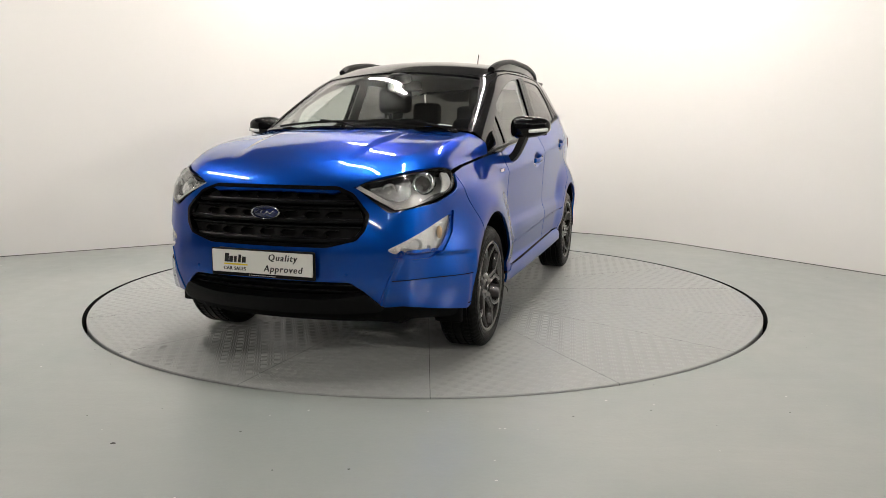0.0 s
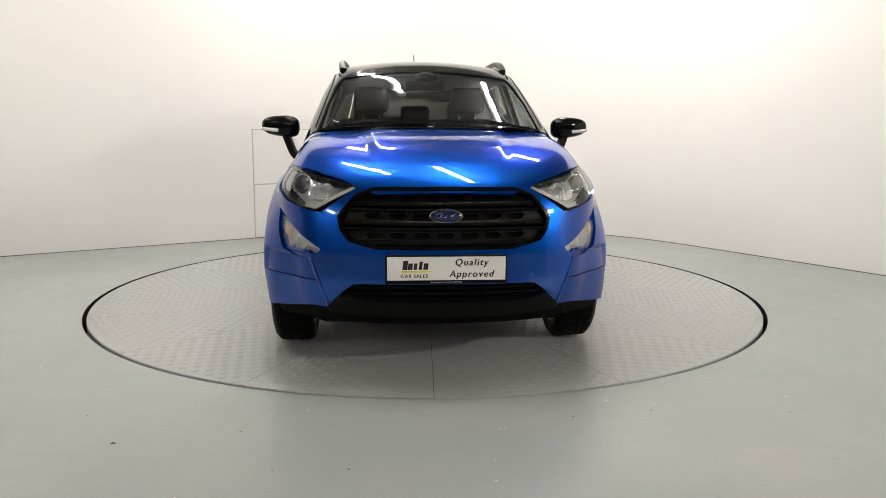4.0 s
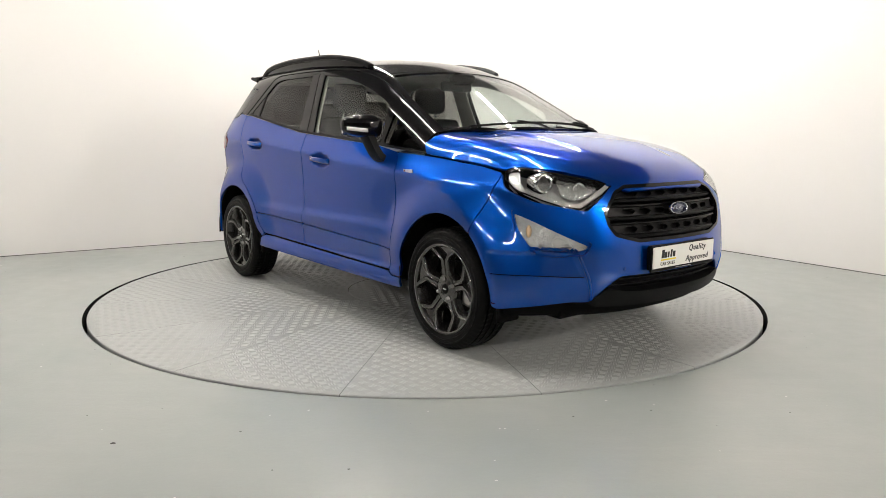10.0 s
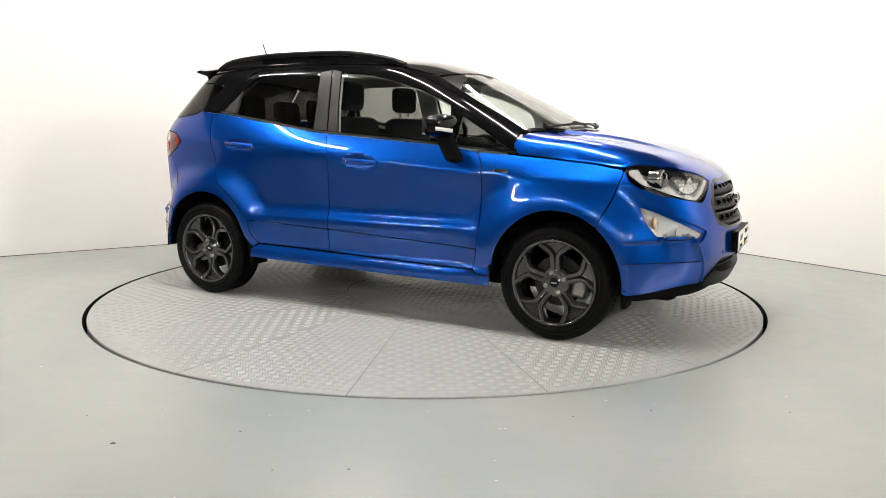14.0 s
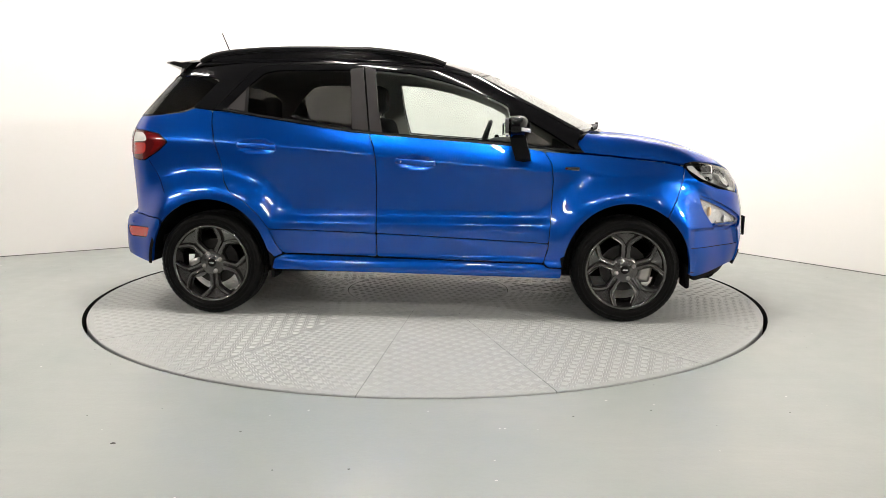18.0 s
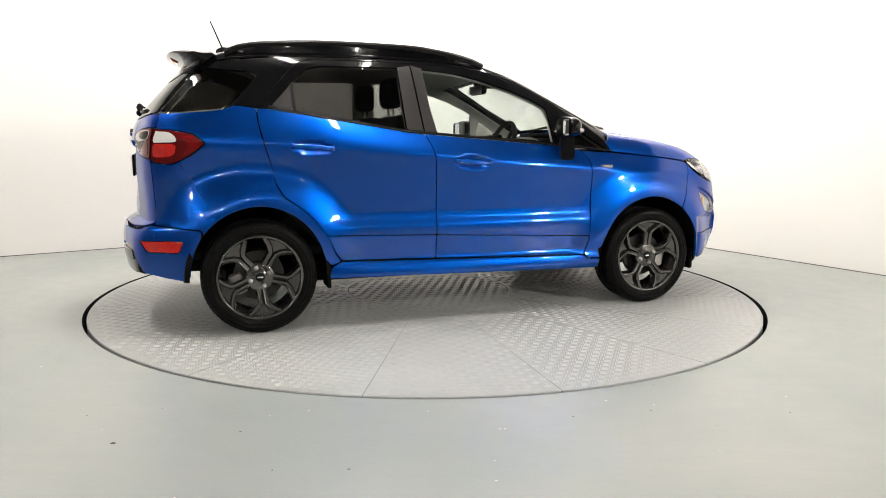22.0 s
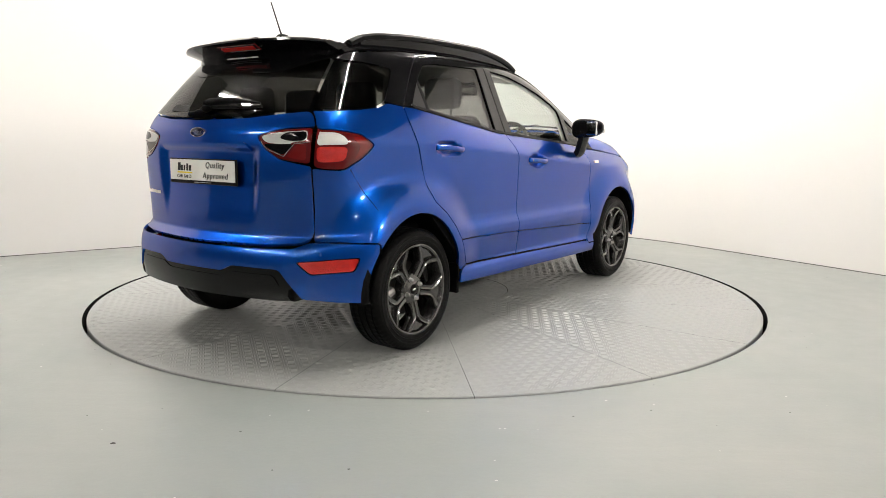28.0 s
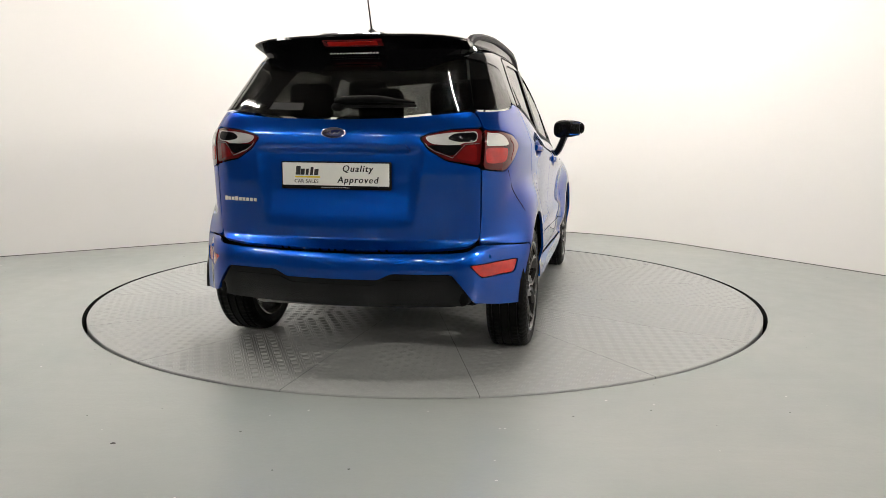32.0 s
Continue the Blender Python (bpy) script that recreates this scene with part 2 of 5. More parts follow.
def build_room():
    inner = wall_line()
    centre = sum(inner, Vector()) / len(inner)

    def run(name, points, label, coat=WALL):
        n = len(points)
        verts = []
        for p in points:
            q = p + (p - centre).normalized() * 0.2
            verts += [(p.x, p.y, -0.1), (p.x, p.y, HEIGHT), (q.x, q.y, HEIGHT), (q.x, q.y, -0.1)]
        faces = []
        for i in range(n - 1):
            for k in range(4):
                l = (k + 1) % 4
                faces.append((4 * i + k, 4 * i + l, 4 * i + 4 + l, 4 * i + 4 + k))
        faces += [(0, 3, 2, 1), (4 * n - 4, 4 * n - 3, 4 * n - 2, 4 * n - 1)]
        ob = part(name, mesh_of(name, verts, faces, False), coat)
        sharp(ob, 30)
        return tagged(ob, label, "wall", kind="structure")

    run("wall_north", inner[:-1], "smooth white painted studio wall with a curved corner")
    run("wall_west", [inner[-1], inner[0]], "plain dark grey painted studio wall", DARK_WALL)
    run("wall_south", [inner[-2], inner[-1]], "plain dark grey wall facing the stage", DARK_WALL)
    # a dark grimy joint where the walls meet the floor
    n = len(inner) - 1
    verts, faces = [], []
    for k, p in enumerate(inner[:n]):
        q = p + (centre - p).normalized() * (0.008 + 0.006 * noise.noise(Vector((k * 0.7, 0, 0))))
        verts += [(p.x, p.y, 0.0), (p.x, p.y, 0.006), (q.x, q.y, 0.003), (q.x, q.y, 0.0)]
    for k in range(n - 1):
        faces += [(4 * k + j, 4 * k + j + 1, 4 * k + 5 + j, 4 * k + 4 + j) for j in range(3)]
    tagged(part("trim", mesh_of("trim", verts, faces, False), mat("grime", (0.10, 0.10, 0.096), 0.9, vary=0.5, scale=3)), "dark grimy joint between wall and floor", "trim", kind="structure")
    # small chips and grit on the floor paint
    rng = random.Random(5)
    verts, faces = [], []
    for k in range(260):
        x, y = rng.uniform(-3.6, 3.6), rng.uniform(-4.4, 2.6)
        r = rng.uniform(0.002, 0.0046) * (2.2 if k % 17 == 0 else 1)
        if abs(math.hypot(x, y) - 2.26) < 0.05 or math.hypot(x, y) < 2.3:
            continue
        b = len(verts)
        verts += [(x + r * (1 + 0.5 * rng.random()) * math.cos(a), y + r * (0.6 + 0.6 * rng.random()) * math.sin(a), 0.0015) for a in np.linspace(0, 2 * math.pi, 8)[:-1]]
        faces.append(tuple(range(b, b + 7)))
    for pale in (0, 1):
        ob = part("floor_grit", mesh_of("floor_grit", verts, faces[pale::2], False), mat("pale_chip" if pale else "dark_chip", (0.7, 0.7, 0.68) if pale else (0.05, 0.05, 0.045), 0.8))
        tagged(ob, "pale chips in the floor paint" if pale else "dark grit on the floor paint", "grit", kind="stuff")
    # floor: one sheet with a round hole for the turntable
    ring = 128
    verts, faces = [], []
    hole = 2.272
    outer = 19.0
    for i in range(ring):
        a = 2 * math.pi * i / ring
        for r in (hole, 3.2, outer):
            verts.append((r * math.cos(a), r * math.sin(a), 0))
    for i in range(ring):
        j = (i + 1) % ring
        for k in range(2):
            faces.append((3 * i + k, 3 * i + k + 1, 3 * j + k + 1, 3 * j + k))
    tagged(part("floor", mesh_of("floor", verts, faces, False), FLOOR), "glossy grey-green painted concrete floor, scuffed", "floor", kind="structure")
    tagged(part("floor_trim", mesh_of("floor_trim", *lathe([(2.2725, -0.001), (2.2715, -0.003), (2.271, -0.15), (2.2, -0.16)], 128, "z")), GAP),
           "dark steel edge round the turntable pit", "edging", kind="structure")
    part("pit_floor", mesh_of("pit_floor", *lathe([(2.3, -0.16), (0.01, -0.16)], 64, "z")), GAP, None)
    tagged(bpy.data.objects["pit_floor"], "dark pit below the turntable", "pit", kind="structure")
    tagged(part("ceiling", boxed((-11, -17, HEIGHT), (12, 7, HEIGHT + 0.15)), CEIL), "plain dark grey ceiling", "ceiling", kind="structure")
    # two stacked boards that close a hatch in the wall
    angle = math.degrees(math.atan2(LEFT_DIR.y, LEFT_DIR.x))
    base = Vector((-1.819, 2.553, 0))
    base += RIGHT_DIR * ((CORNER - base).dot(RIGHT_DIR) * 1)
    # a grey plate slightly wider than the boards paints the shade in their gap
    backing = part("wall_hatch_gap_shade", boxed((-0.006, -0.001, 0.0), (0.756, 0.02, 1.157)), mat("hatch_gap_shade", (0.42, 0.41, 0.40), 0.9, vary=0.3, scale=6))
    backing.matrix_world = pose(base.x, base.y, 0, 0, 0, angle)
    tagged(backing, "grey backing plate, painted shade of the gap round the access boards", "gap", kind="structure")
    for lo, hi, lean in ((0.012, 0.572, 0.3), (0.580, 1.15, 0.0)):
        hb = part("wall_hatch", boxed((0, -0.014, lo), (0.75, 0.02, hi), 0.004), WALL)
        hb.matrix_world = pose(base.x, base.y, 0, 0, 0, angle + lean)
        tagged(hb, "white painted access board set flush in the wall", "wall panel", "boards of the wall hatch", "structure")


def ceiling_light(x, y, length, turn):
    e = new("ceiling_light")
    e.matrix_world = pose(x, y, HEIGHT - 0.001, 0, 0, turn)
    part("housing", boxed((-length / 2 - 0.04, -0.06, -0.05), (length / 2 + 0.04, 0.06, 0), 0.008), HOUSING, e)
    for s in (-1, 1):
        part("end_cap", boxed((s * length / 2 - 0.02, -0.03, -0.1), (s * length / 2 + 0.02, 0.03, -0.049), 0.006), HOUSING, e)
    v, f = tube_along([(-length / 2 + 0.02, 0, -0.082), (length / 2 - 0.02, 0, -0.082)], 0.026, 12)
    part("tube", mesh_of("tube", v, f), TUBE, e, "glowing fluorescent tube")
    tagged(e, "white batten fitting with one glowing fluorescent tube", "ceiling light", "ceiling tube lights")
    return e


LIGHTS = ((1.2, 1.1, 1.5, 111), (-0.75, -0.8, 1.5, 117), (0.4, -1.5, 1.5, 111), (-0.7, 1.8, 1.5, 117), (-3.0, -0.6, 1.5, 117),
          (-3.2, -9.4, 1.5, 117), (-0.7, -10.2, 1.5, 117), (2.0, -10.0, 1.5, 111), (4.4, -9.4, 1.5, 111),
          (-5.3, -6.6, 1.5, 117), (-6.6, -4.6, 1.5, 117), (0.6, -12.2, 1.5, 111))


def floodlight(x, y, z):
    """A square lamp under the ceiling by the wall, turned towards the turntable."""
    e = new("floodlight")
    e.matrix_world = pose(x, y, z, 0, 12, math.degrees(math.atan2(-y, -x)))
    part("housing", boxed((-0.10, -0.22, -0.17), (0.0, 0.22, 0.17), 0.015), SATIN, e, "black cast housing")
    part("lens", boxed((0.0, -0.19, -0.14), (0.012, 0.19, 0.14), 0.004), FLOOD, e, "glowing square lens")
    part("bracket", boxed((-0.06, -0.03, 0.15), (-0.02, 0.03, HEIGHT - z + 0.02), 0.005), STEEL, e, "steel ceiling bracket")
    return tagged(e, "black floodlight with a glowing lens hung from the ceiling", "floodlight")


def build_lights():
    for x, y, length, turn in LIGHTS:
        ceiling_light(x, y, length, turn)
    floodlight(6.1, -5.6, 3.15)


# ---- the turntable ----
DISC = 2.247


TWIST = radians(-2.7)


def tread_bars(keep, turn, pitch=0.046):
    """Short raised bars in threes, each bunch square to its neighbours, wherever keep() holds."""
    n = int(2.3 / pitch)
    i, j = np.meshgrid(np.arange(-n, n), np.arange(-n, n))
    i, j = i.ravel(), j.ravel()
    c, s = math.cos(turn), math.sin(turn)
    x, y = (i + 0.5) * pitch, (j + 0.5) * pitch
    x, y = x * c - y * s, x * s + y * c
    ok = keep(x, y)
    x, y, odd = x[ok], y[ok], ((i + j) % 2)[ok]
    a = turn + math.pi / 4 + odd * math.pi / 2
    unit = [(-0.019, 0, 0), (-0.012, -0.0042, 0), (0.012, -0.0042, 0), (0.019, 0, 0), (0.012, 0.0042, 0), (-0.012, 0.0042, 0), (-0.011, 0, 0.0019), (0.011, 0, 0.0019)]
    quads = ((0, 1, 6), (1, 2, 7, 6), (2, 3, 7), (3, 4, 7), (4, 5, 6, 7), (5, 0, 6))
    verts, faces = [], []
    for px, py, t in zip(x, y, a):
        ct, st = math.cos(t), math.sin(t)
        for off in (-0.0125, 0, 0.0125):
            b = len(verts)
            for u, v, h in unit:
                v = v + off
                verts.append((px + u * ct - v * st, py + u * st + v * ct, h))
            for q in quads:
                faces.append(tuple(b + k for k in q))
    return mesh_of("raised_tread", verts, faces, False)


def turntable():
    e = new("turntable")
    prof = [(DISC, -0.05), (DISC, -0.004), (DISC - 0.004, 0.0), (0.58, 0.0)]
    # sixteen tread plates between straight seams and a round middle plate
    n = 16
    for i in range(n):
        a0, a1 = 2 * math.pi * i / n + TWIST + 0.0005, 2 * math.pi * (i + 1) / n + TWIST - 0.0005
        steps = 10
        verts, faces = [], []
        for k in range(steps + 1):
            a = a0 + (a1 - a0) * k / steps
            for r, z in prof:
                verts.append((r * math.cos(a), r * math.sin(a), z))
        for k in range(steps):
            for j in range(len(prof) - 1):
                faces.append((4 * k + j, 4 * k + 4 + j, 4 * k + 5 + j, 4 * k + 1 + j))
        plate = part("tread_plate", mesh_of("tread_plate", verts, faces, False), PLATE, e)
        mid = (a0 + a1) / 2
        part("raised_tread", tread_bars(lambda x, y: (np.hypot(x, y) < DISC - 0.02) & (np.hypot(x, y) > 0.60)
             & (np.abs((np.arctan2(y, x) - mid + math.pi) % (2 * math.pi) - math.pi) * np.hypot(x, y) < np.hypot(x, y) * math.pi / n - 0.012), mid), LOZENGE, plate)
    plate = part("middle_plate", mesh_of("middle_plate", *lathe([(0.576, -0.02), (0.576, -0.001), (0.573, 0.0), (0.0005, 0.0)], 64, "z"), False), PLATE, e)
    part("raised_tread", tread_bars(lambda x, y: np.hypot(x, y) < 0.56, 0.3), LOZENGE, plate)
    part("underside", mesh_of("underside", *lathe([(DISC - 0.01, -0.012), (0.001, -0.012)], 96, "z"), False), GAP, e)
    return tagged(e, "round grey painted tread-plate turntable set flush in the floor", "turntable")


# ---- the car: one smooth body form, cut into panels ----
def curve(xs, ys):
    """A smooth monotone curve through a few stations."""
    xs, ys = np.array(xs, float), np.array(ys, float)
    h, d = np.diff(xs), np.diff(ys) / np.diff(xs)
    m = np.zeros(len(xs))
    m[0], m[-1] = d[0], d[-1]
    for i in range(1, len(xs) - 1):
        if d[i - 1] * d[i] > 0:
            w1, w2 = 2 * h[i] + h[i - 1], h[i] + 2 * h[i - 1]
            m[i] = (w1 + w2) / (w1 / d[i - 1] + w2 / d[i])

    def f(x):
        x = np.asarray(x, float)
        i = np.clip(np.searchsorted(xs, x) - 1, 0, len(h) - 1)
        t = np.clip((x - xs[i]) / h[i], -0.6, 1.6)
        tt = np.clip(t, 0, 1)
        out = ((1 + 2 * tt) * (1 - tt) ** 2 * ys[i] + tt * (1 - tt) ** 2 * h[i] * m[i]
               + tt * tt * (3 - 2 * tt) * ys[i + 1] + tt * tt * (tt - 1) * h[i] * m[i + 1])
        return out + np.where(t < 0, t * h[i] * m[i], 0) + np.where(t > 1, (t - 1) * h[i] * m[i + 1], 0)
    return f


def ease(a, b, x):
    t = np.clip((x - a) / (b - a), 0, 1)
    return t * t * (3 - 2 * t)


def smax(a, b, k):
    return np.maximum(a, b) + np.maximum(k - np.abs(a - b), 0) ** 2 / (4 * k)


AXLE_F, AXLE_R, AXLE_Z = 1.2595, -1.2595, 0.318
HANDLES = ((0.008, 0.945), (-0.952, 1.033))
crease_z = curve([-2, -1.48, -1.09, -0.23, 0.14, 0.81, 1.3, 1.7], [1.075, 1.06, 1.044, 0.985, 0.945, 0.895, 0.862, 0.845])
belt_z = curve([-2, -1.69, -1.36, -1.15, -0.384, 0.577, 1.0, 1.6], [1.2, 1.213, 1.262, 1.243, 1.123, 1.047, 1.002, 0.96])
low_w = curve([0.1, 0.2, 0.255, 0.30, 0.345, 0.385, 0.42, 0.50, 0.548, 0.575, 0.625, 0.66],
              [0.72, 0.79, 0.836, 0.850, 0.842, 0.822, 0.826, 0.836, 0.843, 0.842, 0.824, 0.820])
plan_w = curve([-2.0, -1.75, -1.5, -1.1, -0.5, 0.3, 0.9, 1.3, 1.6, 2.0], [-0.135, -0.088, -0.044, -0.012, 0, 0, -0.01, -0.025, -0.05, -0.12])
cabin_w = curve([-1.9, -1.24, -0.4, 0.5, 1.0], [-0.42, -0.17, 0, 0, 0])
front_x = curve([0.15, 0.22, 0.30, 0.40, 0.48, 0.58, 0.65, 0.76, 0.85, 0.90, 0.96], [1.90, 1.99, 2.045, 2.085, 2.10, 2.098, 2.09, 2.066, 2.035, 2.012, 1.96])
rear_x = curve([0.15, 0.22, 0.30, 0.42, 0.52, 0.585, 0.605, 0.63, 0.75, 0.95, 1.10, 1.18, 1.25, 1.50, 1.62],
               [-1.88, -1.955, -1.99, -2.008, -2.004, -1.985, -1.955, -1.922, -1.926, -1.935, -1.925, -1.895, -1.842, -1.615, -1.49])
hood_c = curve([0.9, 1.05, 1.15, 1.3, 1.5, 1.7, 1.83, 1.92, 1.98, 2.03, 2.1], [1.30, 1.16, 1.142, 1.128, 1.098, 1.05, 1.005, 0.962, 0.92, 0.872, 0.76])
roof_c = curve([-1.9, -1.6, -1.3, -0.9, -0.5, -0.1, 0.17, 0.42, 0.70, 0.95, 1.15, 1.4], [1.53, 1.578, 1.603, 1.622, 1.628, 1.614, 1.583, 1.512, 1.39, 1.27, 1.168, 1.04])


def half_width(x, z):
    """Half the body's width at a station and height: sill, ledge, waist crease, shoulder, glass and wheel flares."""
    zc, zb = crease_z(x), belt_z(x)
    lo = low_w(np.minimum(z, 0.66))
    door = ease(-0.98, -0.80, x) * ease(0.90, 0.70, x)
    lo = np.where((z > 0.40), lo * door + (0.823 + 0 * z) * (1 - door), lo)
    past = 1 - ease(-1.40, -1.27, x) * ease(1.40, 1.27, x)
    lo = np.where(z > 0.40, lo, lo * (1 - past) + past * (0.823 - 0.4 * np.maximum(0.30 - z, 0)))
    t = np.clip((z - 0.66) / np.maximum(zc - 0.66, 0.05), 0, 1.5)
    rise = 0.820 + 0.004 * (1 - door) + (0.016 - 0.004 * (1 - door)) * t ** 1.6
    u = np.clip((z - zc) / (zb - zc), 0, 1)
    fall = 0.836 - 0.076 * u ** 1.25
    w = np.where(z > 0.66, -smax(-rise, -fall, 0.005), lo)
    over = np.maximum(z - zb, 0)
    w = np.where(z > zb, 0.76 - 0.35 * over + cabin_w(x) * over, w)
    w = w + plan_w(x)
    for hx, hz in HANDLES:
        r = np.hypot((x - hx) / 0.132, (z - hz - 0.055 * (hx - x)) / 0.045)
        w = w - 0.026 * ease(1.0, 0.5, r)
    for ax in (AXLE_F, AXLE_R):
        d = np.hypot(x - ax, (z - 0.33) * 0.97)
        blend = ease(0.62, 0.385, d) * ease(0.98, 0.80, z) * ease(-1.86, -1.50, x)
        blend = blend * np.where(np.abs(x) < 1.1, ease(0.28, 0.50, z), 1.0)
        w = w + np.maximum(0.866 - w, 0) * blend
    return w


def front_face(y, z):
    y = np.abs(y)
    f = front_x(z) - 0.30 * y ** 2 - 0.22 * y ** 5
    return f


def bumper_relief(x, y, z):
    """How far the front bumper's corner pods are set back behind their slanting edges, and the step along their middle."""
    y = np.abs(y)
    edge = 0.515 + 0.36 * (z - 0.33)
    pod = ease(edge - 0.004, edge + 0.014, y) * ease(0.572, 0.560, z) * ease(1.60, 1.66, x)
    step = ease(0.464, 0.452, z) * ease(1.62, 1.66, x)
    return pod * (0.022 - 0.014 * step)


def rear_face(y, z):
    y = np.abs(y)
    r = rear_x(z) + 0.27 * y ** 2
    inset = ease(0.40 + 0.12 * (z - 0.9), 0.33, y) * ease(0.66, 0.90, z) * ease(1.058, 1.022, z)
    return r + 0.030 * inset


def hood_top(x, y):
    y = np.abs(y)
    swell = 0.012 * ease(0.36, 0.30, y - 0.12 * (1.6 - x)) * ease(1.95, 1.6, x)
    return hood_c(x + 0.10 * y ** 2) - 0.045 * y ** 2 - 0.10 * y ** 6 + swell - 0.012


def roof_top(x, y):
    y = np.abs(y)
    return roof_c(x + 0.28 * y ** 2) - 0.13 * y ** 2


def shell_low(x, y, z):
    """Below zero inside the lower body."""
    g = smax(np.abs(y) - half_width(x, z), rear_face(y, z) - x, 0.17)
    g = smax(g, x - front_face(y, z), 0.20)
    g = smax(g, z - hood_top(x, y), 0.09)
    return g + np.where(x > 1.55, bumper_relief(x, y, z), 0.0)


def shell_cab(x, y, z):
    """Below zero inside the cabin."""
    g = smax(np.abs(y) - half_width(x, z), z - roof_top(x, y), 0.10)
    return smax(g, rear_face(y, z) - x, 0.15)


def solve(shell, start, way, reach=2.5):
    """The outermost meeting of rays with a shell, going inward from start."""
    lo, hi = np.zeros(len(start)), np.full(len(start), reach)
    for _ in range(34):
        mid = (lo + hi) / 2
        p = start + way * mid[:, None]
        out = shell(p[:, 0], p[:, 1], p[:, 2]) > 0
        lo, hi = np.where(out, mid, lo), np.where(out, hi, mid)
    return start + way * ((lo + hi) / 2)[:, None]


def normals_of(shell, p):
    e = 0.0025
    g = np.stack([shell(*(p + np.eye(3)[i] * e).T) - shell(*(p - np.eye(3)[i] * e).T) for i in range(3)], -1)
    return g / np.maximum(np.linalg.norm(g, axis=1), 1e-9)[:, None]


# Ways to lay an outline on the shell: flat from the side, or wound about an upright or a lengthwise axis.
def side_map(ab):
    n = len(ab)
    return np.stack([ab[:, 0], np.full(n, -1.6), ab[:, 1]], -1), np.tile((0.0, 1.0, 0.0), (n, 1))


def wound(cx, sign):
    def to3(ab):
        a = ab[:, 0] / 1.1
        w = np.stack([-sign * np.cos(a), -np.sin(a), 0 * a], -1)
        return np.array((cx, 0, 0)) - w * 2.4 + np.stack([0 * a, 0 * a, ab[:, 1]], -1), w

    def to2(p):
        return (math.atan2(p[1], sign * (p[0] - cx)) * 1.1, p[2])
    return to3, to2


def barrel(cz):
    def to3(ab):
        a = ab[:, 1] / 1.0
        w = np.stack([0 * a, -np.sin(a), -np.cos(a)], -1)
        return np.stack([ab[:, 0], 0 * a, 0 * a + cz], -1) - w * 2.4, w

    def to2(p):
        return (p[0], math.atan2(p[1], p[2] - cz))
    return to3, to2


FRONT_MAP, to_front = wound(1.0, 1)
REAR_MAP, to_rear = wound(-0.6, -1)
HOOD_MAP, to_hood = barrel(0.4)
ROOF_MAP, to_roof = barrel(0.7)


def on_side(shell, pts):
    """Places on the near (right-hand) flank from lengthwise station and height."""
    s = np.array([(x, -1.6, z) for x, z in pts])
    return [tuple(p) for p in solve(shell, s, np.tile((0.0, 1.0, 0.0), (len(s), 1)))]


def on_front(shell, pts):
    s = np.array([(3.0, -y, z) for y, z in pts])
    return [tuple(p) for p in solve(shell, s, np.tile((-1.0, 0.0, 0.0), (len(s), 1)))]


def on_rear(shell, pts):
    s = np.array([(-3.0, -y, z) for y, z in pts])
    return [tuple(p) for p in solve(shell, s, np.tile((1.0, 0.0, 0.0), (len(s), 1)))]


def both(half):
    """A half outline on the right-hand side, from centre to centre, closed by its mirror image."""
    return half + [(p[0], -p[1], p[2]) for p in reversed(half) if abs(p[1]) > 1e-4]


def inside(poly, q):
    """Which points q lie inside a closed outline."""
    x, y = q[:, 0], q[:, 1]
    r = np.zeros(len(q), bool)
    for (x0, y0), (x1, y1) in zip(poly, np.roll(poly, -1, 0)):
        c = (y0 > y) != (y1 > y)
        r ^= c & (x < (x1 - x0) * (y - y0) / (y1 - y0 + 1e-12) + x0)
    return r


def soften(poly, rounds, step, reach=0.008):
    """Rounds an outline's corners within a short reach and shares its points out evenly."""
    p = np.array(poly, float)
    for k in range(rounds):
        q = np.roll(p, -1, 0)
        seg = np.maximum(np.linalg.norm(q - p, axis=1), 1e-9)
        cut = np.minimum(0.25, reach / (k + 1) / seg)[:, None]
        p = np.stack([p + (q - p) * cut, q + (p - q) * cut], 1).reshape(-1, 2)
    seg = np.linalg.norm(np.roll(p, -1, 0) - p, axis=1)
    out = []
    for a, b, s in zip(p, np.roll(p, -1, 0), seg):
        n = max(1, int(round(s / step)))
        out += [a + (b - a) * i / n for i in range(n)]
    keep = [out[0]]
    for q in out[1:]:
        if np.linalg.norm(q - keep[-1]) > step * 0.3:
            keep.append(q)
    return np.array(keep)


def shrink(poly, gap):
    """Draws an outline inward by a gap."""
    area = 0.5 * np.sum(poly[:, 0] * np.roll(poly[:, 1], -1) - np.roll(poly[:, 0], -1) * poly[:, 1])
    t = np.roll(poly, -1, 0) - np.roll(poly, 1, 0)
    t /= np.maximum(np.linalg.norm(t, axis=1), 1e-9)[:, None]
    n = np.stack([-t[:, 1], t[:, 0]], -1) * (1 if area > 0 else -1)
    return poly + n * gap


